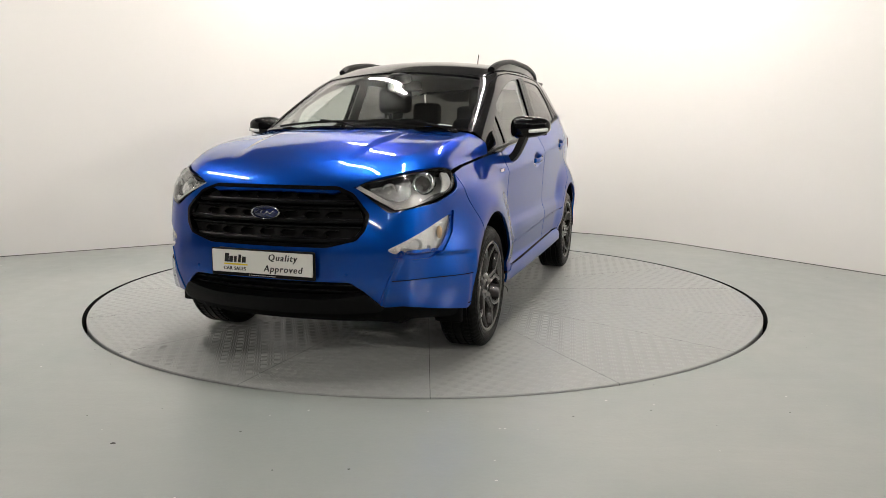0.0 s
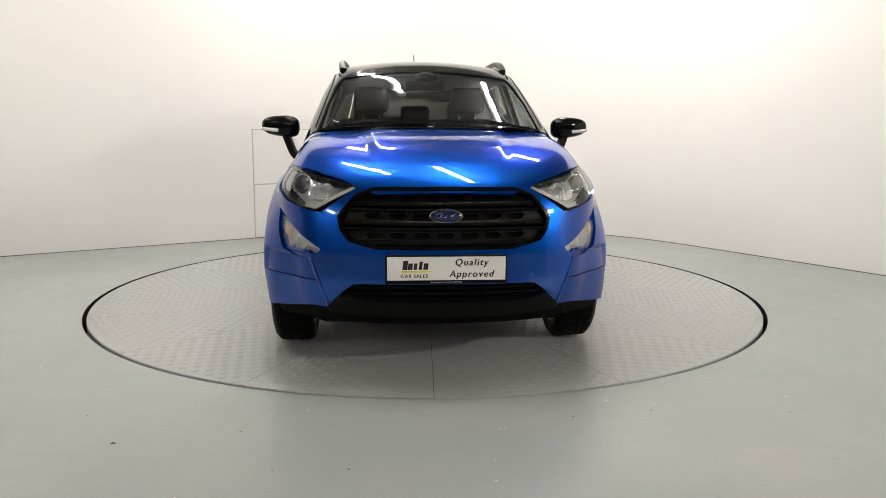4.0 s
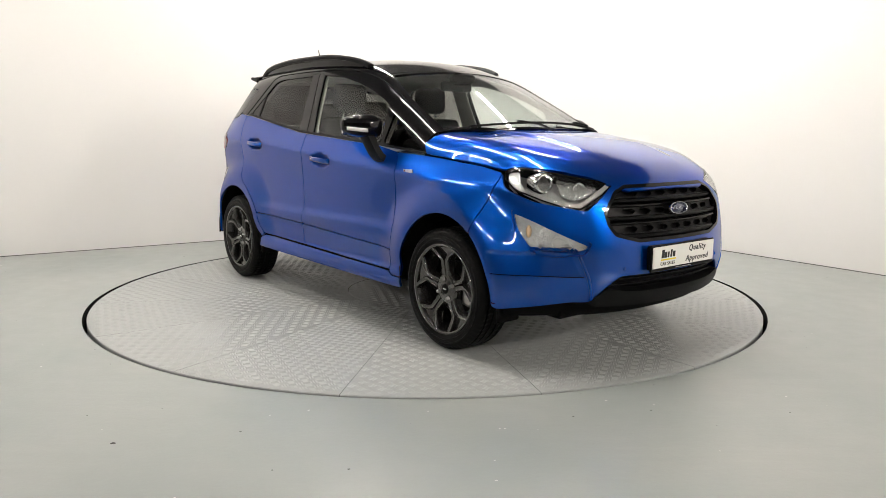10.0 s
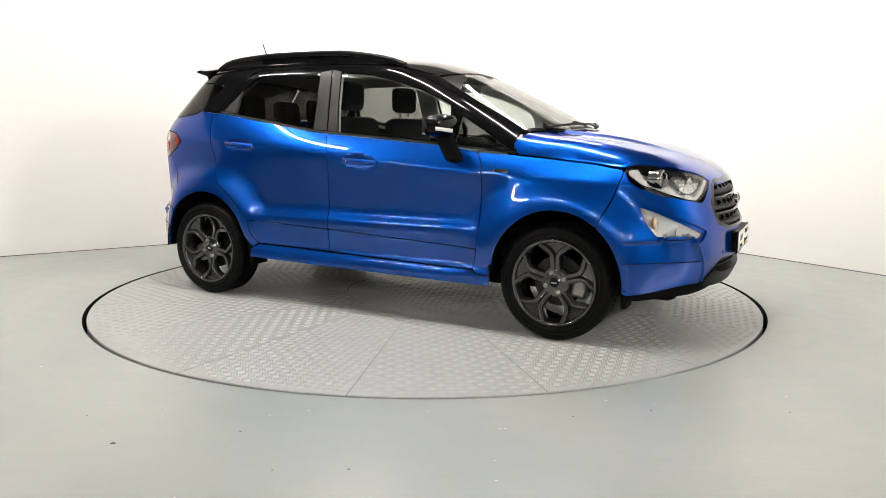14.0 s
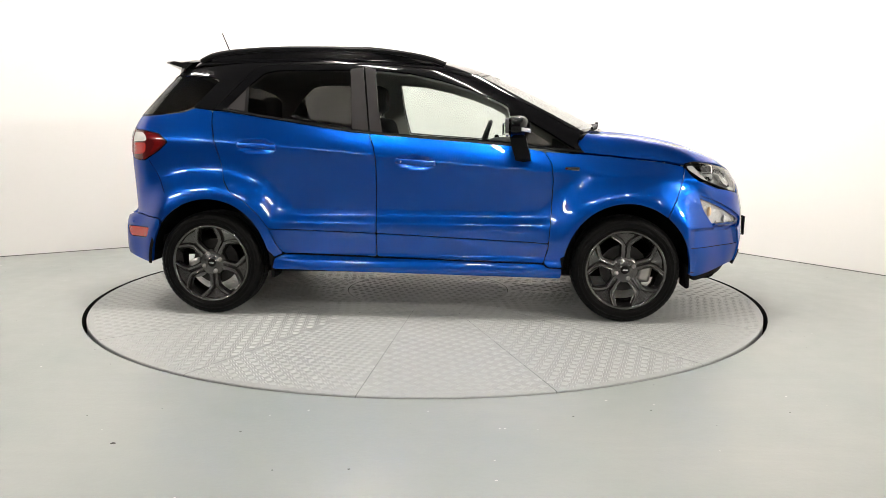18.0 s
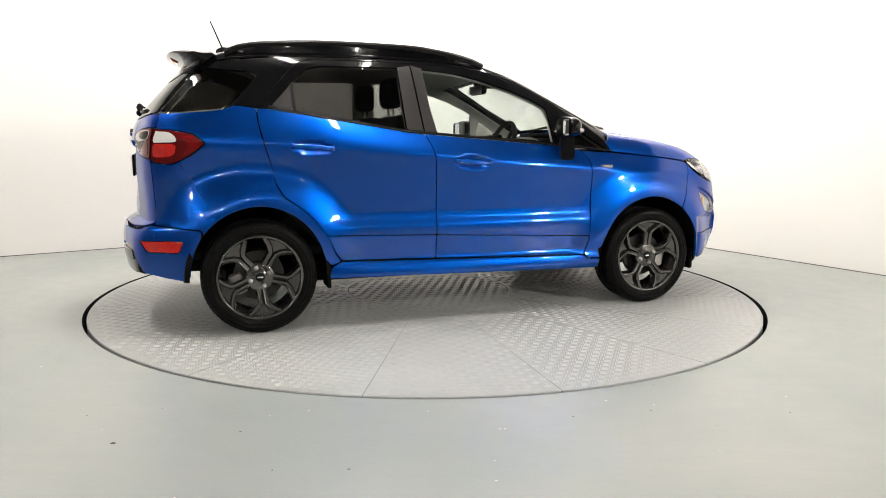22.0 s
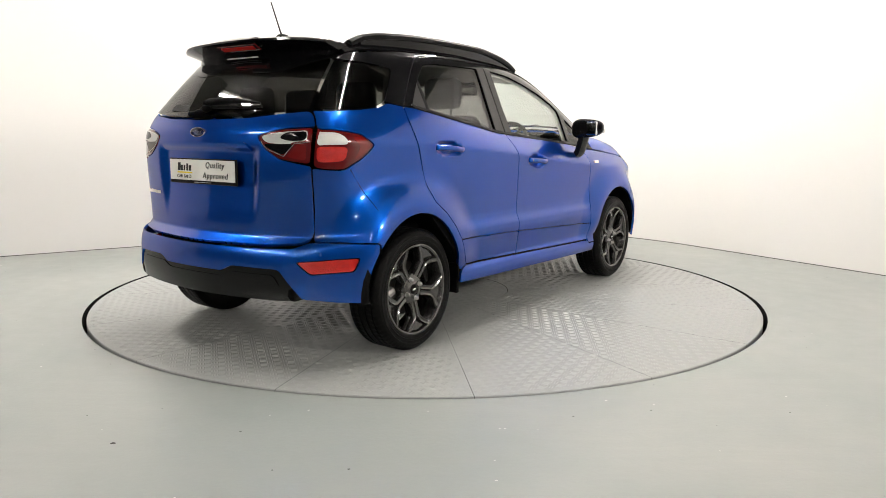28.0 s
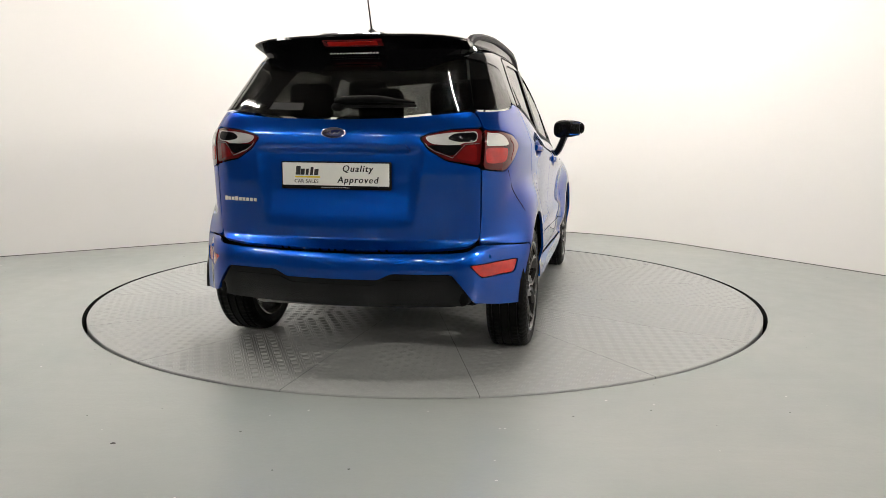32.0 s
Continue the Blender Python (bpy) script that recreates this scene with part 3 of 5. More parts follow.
def panel_mesh(name, shell, mapping, outline, holes=(), step=0.03, gap=0.003, thick=0.014, lift=0.0, rounds=2, mirror=False, reach=0.008):
    """A sheet of the shell inside an outline, with thickness, turned-in edges and the shell's own smooth normals."""
    from mathutils.geometry import delaunay_2d_cdt
    rim = shrink(soften(outline, rounds, step * 0.6, reach), gap)
    cuts = [shrink(soften(h, rounds, step * 0.6, reach), -0.0005) for h in holes]
    lo, hi = rim.min(0), rim.max(0)
    gx, gy = np.meshgrid(np.arange(lo[0], hi[0], step), np.arange(lo[1], hi[1], step))
    gx = gx + (np.arange(gx.shape[0]) % 2)[:, None] * step * 0.5
    q = np.stack([gx.ravel(), gy.ravel()], -1)
    ok = inside(rim, q)
    for c in cuts:
        ok &= ~inside(c, q)
    loops = [rim] + cuts
    edge_pts = np.concatenate(loops)
    q = q[ok]
    if len(q):
        near = np.min(np.linalg.norm(q[:, None] - edge_pts[None], axis=2), axis=1)
        q = q[near > step * 0.45]
    pts = np.concatenate([edge_pts, q])
    edges, base = [], 0
    for l in loops:
        edges += [(base + i, base + (i + 1) % len(l)) for i in range(len(l))]
        base += len(l)
    vs, es, fs, *_ = delaunay_2d_cdt([Vector(p) for p in pts], edges, [], 0, 1e-7)
    v2 = np.array([tuple(v) for v in vs])
    tri = np.array([f for f in fs if len(f) == 3])
    cen = v2[tri].mean(1)
    ok = inside(rim, cen)
    for c in cuts:
        ok &= ~inside(c, cen)
    tri = tri[ok]
    used = np.unique(tri)
    back = np.zeros(len(v2), int)
    back[used] = np.arange(len(used))
    tri, v2 = back[tri], v2[used]
    start, way = mapping(v2)
    p = solve(shell, start, way)
    nrm = normals_of(shell, p)
    p = p + nrm * lift
    a, b, c = p[tri[:, 0]], p[tri[:, 1]], p[tri[:, 2]]
    flip = np.einsum("ij,ij->i", np.cross(b - a, c - a), nrm[tri[:, 0]]) < 0
    tri[flip] = tri[flip][:, ::-1]
    n = len(p)
    count = {}
    for t in tri:
        for i in range(3):
            count[(t[i], t[(i + 1) % 3])] = 1
    border = [e for e in count if (e[1], e[0]) not in count]
    inner = p - nrm * thick
    # front, back, and a rim with its own points so that its shading stays crisp
    verts = np.concatenate([p, inner, p, inner])
    faces = [tuple(t) for t in tri] + [tuple(t[::-1] + n) for t in tri]
    faces += [(j + 2 * n, i + 2 * n, i + 3 * n, j + 3 * n) for i, j in border]
    vn = np.concatenate([nrm, -nrm, nrm, -nrm])
    side = np.zeros((n, 3))
    for i, j in border:
        d = np.cross(p[j] - p[i], nrm[i])
        side[i] += d
        side[j] += d
    l = np.linalg.norm(side, axis=1)
    side[l > 0] /= l[l > 0][:, None]
    vn[2 * n:3 * n], vn[3 * n:] = side, side
    keep = np.zeros(len(verts), bool)
    keep[:2 * n] = True
    for i, j in border:
        keep[[i + 2 * n, j + 2 * n, i + 3 * n, j + 3 * n]] = True
    ren = np.cumsum(keep) - 1
    verts, vn = verts[keep], vn[keep]
    faces = [tuple(int(ren[i]) for i in f) for f in faces]
    if mirror:
        verts, vn = verts * (1, -1, 1), vn * (1, -1, 1)
        faces = [f[::-1] for f in faces]
    me = mesh_of(name, verts, faces)
    bad = np.linalg.norm(vn, axis=1) < 0.5
    vn[bad] = (0, 0, 1)
    me.normals_split_custom_set_from_vertices([tuple(v) for v in vn])
    return me


def panel(name, shell, mapping, outline, material, parent, label="", two=True, **more):
    """A panel and, if two, its mirror image on the other flank; returns both."""
    made = [part(name, panel_mesh(name, shell, mapping, outline, **more), material, parent, label)]
    if two:
        made.append(part(name, panel_mesh(name, shell, mapping, outline, mirror=True, **more), material, parent, label))
    return made


def arch(ax, a0, a1, rx=0.368, rz=0.388, n=14, z0=0.325):
    """Points along a wheel arch; angles in degrees from the front, upward."""
    return [(ax + rx * math.cos(radians(a0 + (a1 - a0) * i / n)), z0 + rz * math.sin(radians(a0 + (a1 - a0) * i / n))) for i in range(n + 1)]


DOOR_FRONT = [(0.768, 1.012), (0.811, 0.942), (0.821, 0.841), (0.813, 0.637), (0.799, 0.447), (0.775, 0.352)]
DOOR_MID = [(-0.281, 1.112), (-0.245, 1.03), (-0.231, 0.96), (-0.227, 0.85), (-0.229, 0.375)]
DOOR_REAR = [(-1.243, 1.247), (-1.240, 1.18), (-1.217, 1.066), (-1.179, 0.935), (-1.16, 0.835), (-1.12, 0.762), (-1.022, 0.695), (-0.941, 0.617), (-0.876, 0.532), (-0.839, 0.437), (-0.803, 0.388)]
LAMP_SIDE = [(-1.762, 0.946), (-1.685, 0.942), (-1.588, 0.996), (-1.515, 1.057), (-1.582, 1.107), (-1.698, 1.126), (-1.76, 1.128)]
SPLIT = 0.655
SEAM = [(1.590, 0.93), (1.588, 0.90), (1.578, 0.86), (1.56, 0.80), (1.54, 0.75), (1.515, 0.70), (1.495, 0.66)]


def car_body(car):
    S, F, R = on_side, on_front, on_rear
    low, cab = shell_low, shell_cab
    # doors, each with its lower cladding
    cut_f, cut_m, cut_r = (0.802, 0.470), (-0.229, 0.518), (-0.884, 0.538)
    fd = panel("front_door", low, side_map, DOOR_FRONT[:4] + [cut_f, cut_m] + DOOR_MID[:4][::-1] + [(0.577, 1.045)], BLUE, car, step=0.016)
    rd = panel("rear_door", low, side_map, DOOR_MID[:4] + [cut_m, cut_r] + DOOR_REAR[:8][::-1] + [(-1.15, 1.24), (-0.384, 1.121)], BLUE, car, step=0.016)
    fc = [cut_f] + DOOR_FRONT[4:] + [DOOR_MID[-1], cut_m]
    rc = [cut_m, DOOR_MID[-1], DOOR_REAR[-1], DOOR_REAR[-2], cut_r]
    for door, line in ((fd, fc), (rd, rc)):
        for k in (0, 1):
            part("cladding", panel_mesh("cladding", low, side_map, line, step=0.022, mirror=k == 1), BLUE, door[k])
    back = [(0.96, 0.985), (0.90, 0.44), (-0.87, 0.44), (-0.93, 0.50), (-1.24, 0.80), (-1.28, 1.235), (-1.15, 1.225), (-0.384, 1.105), (0.577, 1.03)]
    panel("door_frame", low, side_map, back, PLASTIC, car, "dark door surround", step=0.05, lift=-0.034, thick=0.01, gap=0)
    # front wing
    wing = S(low, [(1.0, 0.998)] + DOOR_FRONT[::1] + [(0.80, 0.325), (0.885, 0.325)] + arch(AXLE_F, 172, 52) + SEAM[::-1] + [(1.45, 0.955), (1.30, 0.970), (1.15, 0.985)])
    panel("front_wing", low, side_map, [(p[0], p[2]) for p in wing], BLUE, car, step=0.028, rounds=2)
    # rear quarter
    q = S(low, DOOR_REAR + [(-0.86, 0.36)] + arch(AXLE_R, 12, 143) + [(-1.56, 0.594), (-1.69, 0.602)])
    q += R(low, [(0.74, 0.606), (SPLIT, 0.612), (SPLIT, 0.74), (SPLIT, 0.955)]) + S(low, LAMP_SIDE) + R(low, [(SPLIT, 1.138), (0.63, 1.19), (0.605, 1.217)])
    q += S(low, [(-1.69, 1.214), (-1.55, 1.224), (-1.42, 1.238), (-1.362, 1.262)])
    panel("rear_quarter", low, REAR_MAP, [to_rear(p) for p in q], BLUE, car, step=0.026, rounds=2)
    # sills
    panel("sill", low, side_map, [(0.885, 0.323), (0.80, 0.323), (0.772, 0.347), (0.3, 0.358), (-0.229, 0.370), (-0.80, 0.383), (-0.858, 0.357), (-0.875, 0.29), (0.0, 0.274), (0.88, 0.258)], BLUE, car, step=0.02, rounds=2)
    # bonnet
    h = [(1.13, 0, 1.14), (1.12, -0.3, 1.13), (1.07, -0.52, 1.12), (1.0, -0.70, 1.1)] + S(low, [(0.965, 1.06), (1.0, 1.003), (1.15, 0.990), (1.30, 0.975), (1.45, 0.960), (1.586, 0.942)])
    h += [(1.64, -0.71, 0.965), (1.74, -0.645, 0.95), (1.87, -0.53, 0.92), (1.97, -0.40, 0.893), (2.0, -0.33, 0.887), (2.012, -0.2, 0.89), (2.018, 0, 0.89)]
    panel("bonnet", low, HOOD_MAP, [to_hood(p) for p in both(h)], BLUE, car, two=False, step=0.03, rounds=2)
    # front bumper with the grille's and the fog lamps' openings
    b = F(low, [(0, 0.884), (0.33, 0.882), (0.40, 0.872), (0.47, 0.825), (0.555, 0.763), (0.62, 0.778)])
    b += S(low, [(1.79, 0.803), (1.73, 0.825), (1.67, 0.848), (1.63, 0.875), (1.602, 0.91)] + SEAM + arch(AXLE_F, 52, -4) + [(1.65, 0.285)])
    b += F(low, [(0.70, 0.31), (0.60, 0.332), (0.525, 0.330), (0.455, 0.412), (0.40, 0.452), (0, 0.455)])
    g = [(p[0], p[1], p[2]) for p in F(low, GRILLE)]
    fog = [tuple(p) for p in shrink(np.array([to_front(p) for p in FOG_HOLE]), -0.020)]
    holes = [[to_front(p) for p in both(g)], fog, [(-a, z) for a, z in fog]]
    panel("front_bumper", low, FRONT_MAP, [to_front(p) for p in both(b)], BLUE, car, two=False, holes=holes, step=0.016, rounds=2)
    # tailgate
    t = R(low, [(0, 0.588), (0.45, 0.592), (0.61, 0.602), (SPLIT - 0.01, 0.622), (SPLIT, 0.66), (SPLIT, 0.962)] + TAIL_IN + [(SPLIT, 1.14), (0.63, 1.19), (0.60, 1.214), (0.3, 1.183), (0, 1.176)])
    tg = panel("tailgate", low, REAR_MAP, [to_rear(p) for p in both(t)], BLUE, car, two=False, step=0.015, rounds=2)[0]
    # rear bumper
    rb = S(low, [(-1.56, 0.593), (-1.69, 0.601)]) + R(low, [(0.74, 0.605), (0.645, 0.610), (0.60, 0.585), (0.45, 0.58), (0, 0.576)])
    rb2 = R(low, [(0, 0.455), (0.22, 0.455), (0.28, 0.485), (0.545, 0.482), (0.64, 0.345)]) + S(low, [(-1.75, 0.322), (-1.645, 0.314)] + arch(AXLE_R, 178, 145))
    half = rb2 + rb
    ref = [to_rear(p) for p in R(low, REFLECTOR_LINE)]
    panel("rear_bumper", low, REAR_MAP, [to_rear(p) for p in both(half[:-1] + [half[-1]])], BLUE, car, two=False, holes=[ref, [(-a, z) for a, z in ref]], step=0.026, rounds=2)
    # cabin sides with their window openings
    side = [(1.0, 1.006), (0.962, 1.06), (0.995, 1.14), (0.80, 1.245), (0.55, 1.372), (0.346, 1.468), (0.15, 1.518), (-0.1, 1.54), (-0.6, 1.55), (-1.1, 1.54), (-1.45, 1.505), (-1.53, 1.478),
            (-1.50, 1.468), (-1.25, 1.446), (-1.226, 1.43), (-1.37, 1.264), (-1.243, 1.249), (-1.15, 1.244), (-0.384, 1.124), (0.577, 1.048)]
    panel("cabin_side", cab, side_map, side, BLACK, car, holes=[GLASS_REAR, GLASS_FRONT, GLASS_CORNER], step=0.024, rounds=2, gap=0.001)
    grow = dict(step=0.035, rounds=2, thick=0.004, lift=-0.006, gap=-0.006)
    panel("rear_side_window", cab, side_map, GLASS_REAR, PRIVACY, car, "dark tinted pane", **grow)
    panel("front_side_window", cab, side_map, GLASS_FRONT, GLASS, car, "clear pane", **grow)
    panel("corner_window", cab, side_map, GLASS_CORNER, PRIVACY, car, **grow)
    for pts in ([(-0.413, 1.499), (-0.334, 1.512), (-0.285, 1.128), (-0.386, 1.136)], [(-0.325, 1.513), (-0.258, 1.499), (-0.232, 1.27), (-0.198, 1.112), (-0.276, 1.124)]):
        panel("pillar_cover", cab, side_map, pts, PILLAR, car, step=0.03, rounds=0, thick=0.004, lift=0.003, gap=0.001)
    panel("fixed_pane", cab, side_map, [(-1.158, 1.262), (-1.052, 1.378), (-1.046, 1.243)], PILLAR, car, "grey fixed corner pane", step=0.03, rounds=0, thick=0.004, lift=-0.004, gap=0.0)
    panel("window_bar", cab, side_map, [(-1.052, 1.392), (-1.036, 1.41), (-1.026, 1.236), (-1.046, 1.239)], SATIN, car, step=0.03, rounds=0, thick=0.006, lift=-0.001, gap=0.0)
    panel("belt_strip", cab, side_map, [(-1.17, 1.262), (-1.15, 1.253), (-0.384, 1.133), (0.577, 1.057), (1.0, 1.014), (1.0, 1.003), (0.577, 1.043), (-0.384, 1.119), (-1.15, 1.239), (-1.18, 1.25)],
          SATIN, car, "dull black waist strip", step=0.02, rounds=0, thick=0.006, lift=0.005, gap=0.0)
    qg = S(cab, [(-1.50, 1.466), (-1.26, 1.444), (-1.225, 1.425), (-1.37, 1.268), (-1.43, 1.241), (-1.55, 1.227), (-1.66, 1.219)]) + R(cab, [(0.605, 1.222), (0.565, 1.36), (0.535, 1.47)])
    panel("rear_quarter_window", cab, REAR_MAP, [to_rear(p) for p in qg], REAR_PANE, car, step=0.03, rounds=2, thick=0.004)
    rg = R(cab, [(0, 1.181), (0.3, 1.188), (0.598, 1.221), (0.558, 1.36), (0.528, 1.47), (0.4, 1.50), (0, 1.515)])
    part("rear_window", panel_mesh("rear_window", cab, REAR_MAP, [to_rear(p) for p in both(rg)], step=0.035, rounds=2, thick=0.004), REAR_PANE, car, "dark tinted tailgate pane")
    # roof and windscreen
    top = roof_outline()
    panel("roof", cab, ROOF_MAP, [to_roof(p) for p in both(top)], BLACK, car, "glossy black roof", two=False, step=0.04, rounds=2, gap=0.0)
    ws = [(1.19, 0, 1.15), (1.14, -0.35, 1.15), (0.985, -0.66, 1.15), (0.93, -0.66, 1.17), (0.60, -0.575, 1.35), (0.385, -0.515, 1.455), (0.43, -0.3, 1.49), (0.455, 0, 1.505)]
    frame_out = [(1.21, 0, 1.14), (1.16, -0.38, 1.14), (1.0, -0.70, 1.145), (0.80, -0.655, 1.245), (0.55, -0.60, 1.372), (0.35, -0.545, 1.462), (0.40, -0.3, 1.505), (0.418, 0, 1.517)]
    panel("windscreen", cab, ROOF_MAP, [to_roof(p) for p in both(ws)], GLASS, car, "clear windscreen", two=False, step=0.04, rounds=2, thick=0.004, gap=-0.004, lift=-0.004)
    panel("windscreen_frame", cab, ROOF_MAP, [to_roof(p) for p in both(frame_out)], BLACK, car, two=False, holes=[[to_roof(p) for p in both(ws)]], step=0.03, rounds=2, gap=0.001)
    return fd, rd, tg


GRILLE = [(0, 0.878), (0.315, 0.877), (0.395, 0.848), (0.478, 0.757), (0.466, 0.69), (0.43, 0.642), (0.30, 0.609), (0, 0.609)]
FOG_HOLE = [(1.70, -0.78, 0.745), (1.80, -0.73, 0.705), (1.90, -0.66, 0.655), (1.985, -0.555, 0.60), (1.965, -0.575, 0.583), (1.90, -0.65, 0.567), (1.83, -0.71, 0.567), (1.77, -0.74, 0.60), (1.725, -0.765, 0.67)]
TAIL_IN = [(0.507, 0.992), (0.43, 1.04), (0.388, 1.094), (0.43, 1.11), (0.51, 1.128)]
REFLECTOR_LINE = [(0.618, 0.524), (0.72, 0.529), (0.815, 0.533), (0.80, 0.466), (0.672, 0.460)]
GLASS_REAR = [(-1.165, 1.258), (-1.037, 1.398), (-0.95, 1.475), (-0.868, 1.494), (-0.411, 1.497), (-0.40, 1.27), (-0.388, 1.136), (-0.675, 1.168), (-0.976, 1.22)]
GLASS_FRONT = [(-0.26, 1.495), (-0.049, 1.477), (0.137, 1.435), (0.323, 1.380), (0.477, 1.318), (0.55, 1.28), (0.565, 1.192), (0.580, 1.062), (0.413, 1.078), (-0.202, 1.118), (-0.235, 1.271)]
GLASS_CORNER = [(0.63, 1.222), (0.80, 1.122), (0.96, 1.024), (0.605, 1.062)]


def roof_outline():
    e = on_side(shell_cab, [(0.346, 1.472), (0.15, 1.521), (-0.1, 1.543), (-0.6, 1.553), (-1.1, 1.543), (-1.45, 1.508), (-1.55, 1.475)])
    return [(0.414, 0, 1.5), (0.40, -0.3, 1.5)] + e + [(-1.58, -0.4, 1.54), (-1.60, 0, 1.56)]


# ---- wheels ----
def wheel_parts(car, ax, side):
    """A wheel on its hub; side -1 is the right-hand flank."""
    w = new("wheel")
    w.parent = car
    w.matrix_basis = pose(ax, side * 0.742, AXLE_Z, 0, 0, 0 if side < 0 else 180)
    tyre = [(0.232, 0.088), (0.236, 0.094), (0.25, 0.101), (0.2545, 0.1015), (0.256, 0.1035), (0.262, 0.104), (0.264, 0.1025), (0.277, 0.1035), (0.2785, 0.105), (0.2815, 0.1045), (0.283, 0.1025), (0.295, 0.100), (0.309, 0.088), (0.3135, 0.083)]
    for g in (0.062, 0.022, -0.022, -0.062):
        tyre += [(0.317, 0.078 if g == 0.062 else g + 0.018), (0.318, g + 0.005), (0.310, g + 0.004), (0.310, g - 0.004), (0.318, g - 0.005)]
    tyre += [(0.317, -0.08), (0.309, -0.09), (0.28, -0.102), (0.236, -0.094)]
    part("tyre", TYRE_MESH.setdefault("tyre", tyre_mesh(tyre)), RUBBER, w)
    rim = [(0.238, 0.094), (0.2365, 0.102), (0.227, 0.101), (0.221, 0.093), (0.219, 0.075), (0.205, 0.05), (0.2, -0.05), (0.215, -0.09), (0.235, -0.095)]
    part("rim", TYRE_MESH.setdefault("rim", mesh_of("rim", *lathe([(r, -y) for r, y in rim], 96))), ALLOY, w)
    for i in range(5):
        s = part("spoke", TYRE_MESH.setdefault("spoke", spoke_mesh()), ALLOY, w)
        s.matrix_basis = pose(0, 0, 0, 0, 72 * i - (90 if ax > 0 else 60), 0)
    hub = [(0.0, 0.078), (0.03, 0.078), (0.034, 0.074), (0.062, 0.0735), (0.078, 0.070), (0.084, 0.06), (0.084, 0.02)]
    part("hub", TYRE_MESH.setdefault("hub", mesh_of("hub", *lathe([(max(r, 0.0004), -y) for r, y in hub], 40))), ALLOY, w)
    cap = part("hub_cap", TYRE_MESH.setdefault("cap", mesh_of("cap", *lathe([(0.0004, -0.084), (0.02, -0.0835), (0.0255, -0.0815), (0.027, -0.076)], 32))), SATIN, w, "dark oval hub cap")
    part("cap_oval", TYRE_MESH.setdefault("oval", mesh_of("oval", *lathe([(0.0004, -0.0862), (0.0145, -0.086), (0.016, -0.084)], 24))), CHROME, w).scale = (1.0, 1.0, 0.45)
    for i in range(4):
        a = radians(90 * i + 22)
        nut = part("lug_nut", TYRE_MESH.setdefault("nut", mesh_of("nut", *lathe([(0.0004, -0.0935), (0.005, -0.093), (0.0085, -0.091), (0.0105, -0.087), (0.0105, -0.079), (0.0135, -0.077), (0.0135, -0.06)], 14))), NUT, w)
        nut.location = (0.0545 * math.cos(a), 0, 0.0545 * math.sin(a))
    part("brake_disc", TYRE_MESH.setdefault("disc", mesh_of("disc", *lathe([(0.06, -0.03), (0.075, -0.012), (0.14, -0.01), (0.14, 0.012), (0.06, 0.012)], 48), False)), DISC_IRON, w)
    cal = part("brake_caliper", boxed((0.085, -0.04, -0.06), (0.165, 0.03, 0.06), 0.018), STEEL, w)
    cal.matrix_basis = pose(0, 0, 0, 0, (180 if (ax > 0) == (side > 0) else 0) + (10 if ax > 0 else -20), 0)
    return w


TYRE_MESH = {}


def tyre_mesh(profile):
    """A tyre whose tread is cut by cross grooves."""
    n = 198
    v, f = lathe([(r, -y) for r, y in profile], n)
    m = len(profile)
    out = []
    for i, (x, y, z) in enumerate(v):
        r = math.hypot(x, z)
        if (i // m) % 3 == 0 and r > 0.3 and abs(y) > 0.03:
            k = (r - 0.0035) / r
            x, z = x * k, z * k
        out.append((x, y, z))
    me = mesh_of("tyre", out, f)
    me.set_sharp_from_angle(angle=radians(32))
    return me


def ridge(bm, path, widths, tops, deep):
    """A bar with a chamfered face along points in the wheel's plane (x, z); tops: how far out its face lies."""
    rings = []
    for i, (x, z) in enumerate(path):
        a, b = path[max(i - 1, 0)], path[min(i + 1, len(path) - 1)]
        d = Vector((b[0] - a[0], 0, b[1] - a[1])).normalized()
        n = Vector((d.z, 0, -d.x))
        c, w, t = Vector((x, 0, z)), widths[i], tops[i]
        out = Vector((0, -1, 0))
        ring = [c + n * w + out * (t - deep), c + n * w + out * (t - 0.012), c + n * w * 0.62 + out * t, c + n * w * 0.2 + out * (t - 0.004),
                c - n * w * 0.2 + out * (t - 0.004), c - n * w * 0.62 + out * t, c - n * w + out * (t - 0.012), c - n * w + out * (t - deep)]
        rings.append([bm.verts.new(p) for p in ring])
    for a, b in zip(rings, rings[1:]):
        for k in range(8):
            l = (k + 1) % 8
            bm.faces.new((a[k], b[k], b[l], a[l]))
    bm.faces.new(rings[0][::-1])
    bm.faces.new(rings[-1])


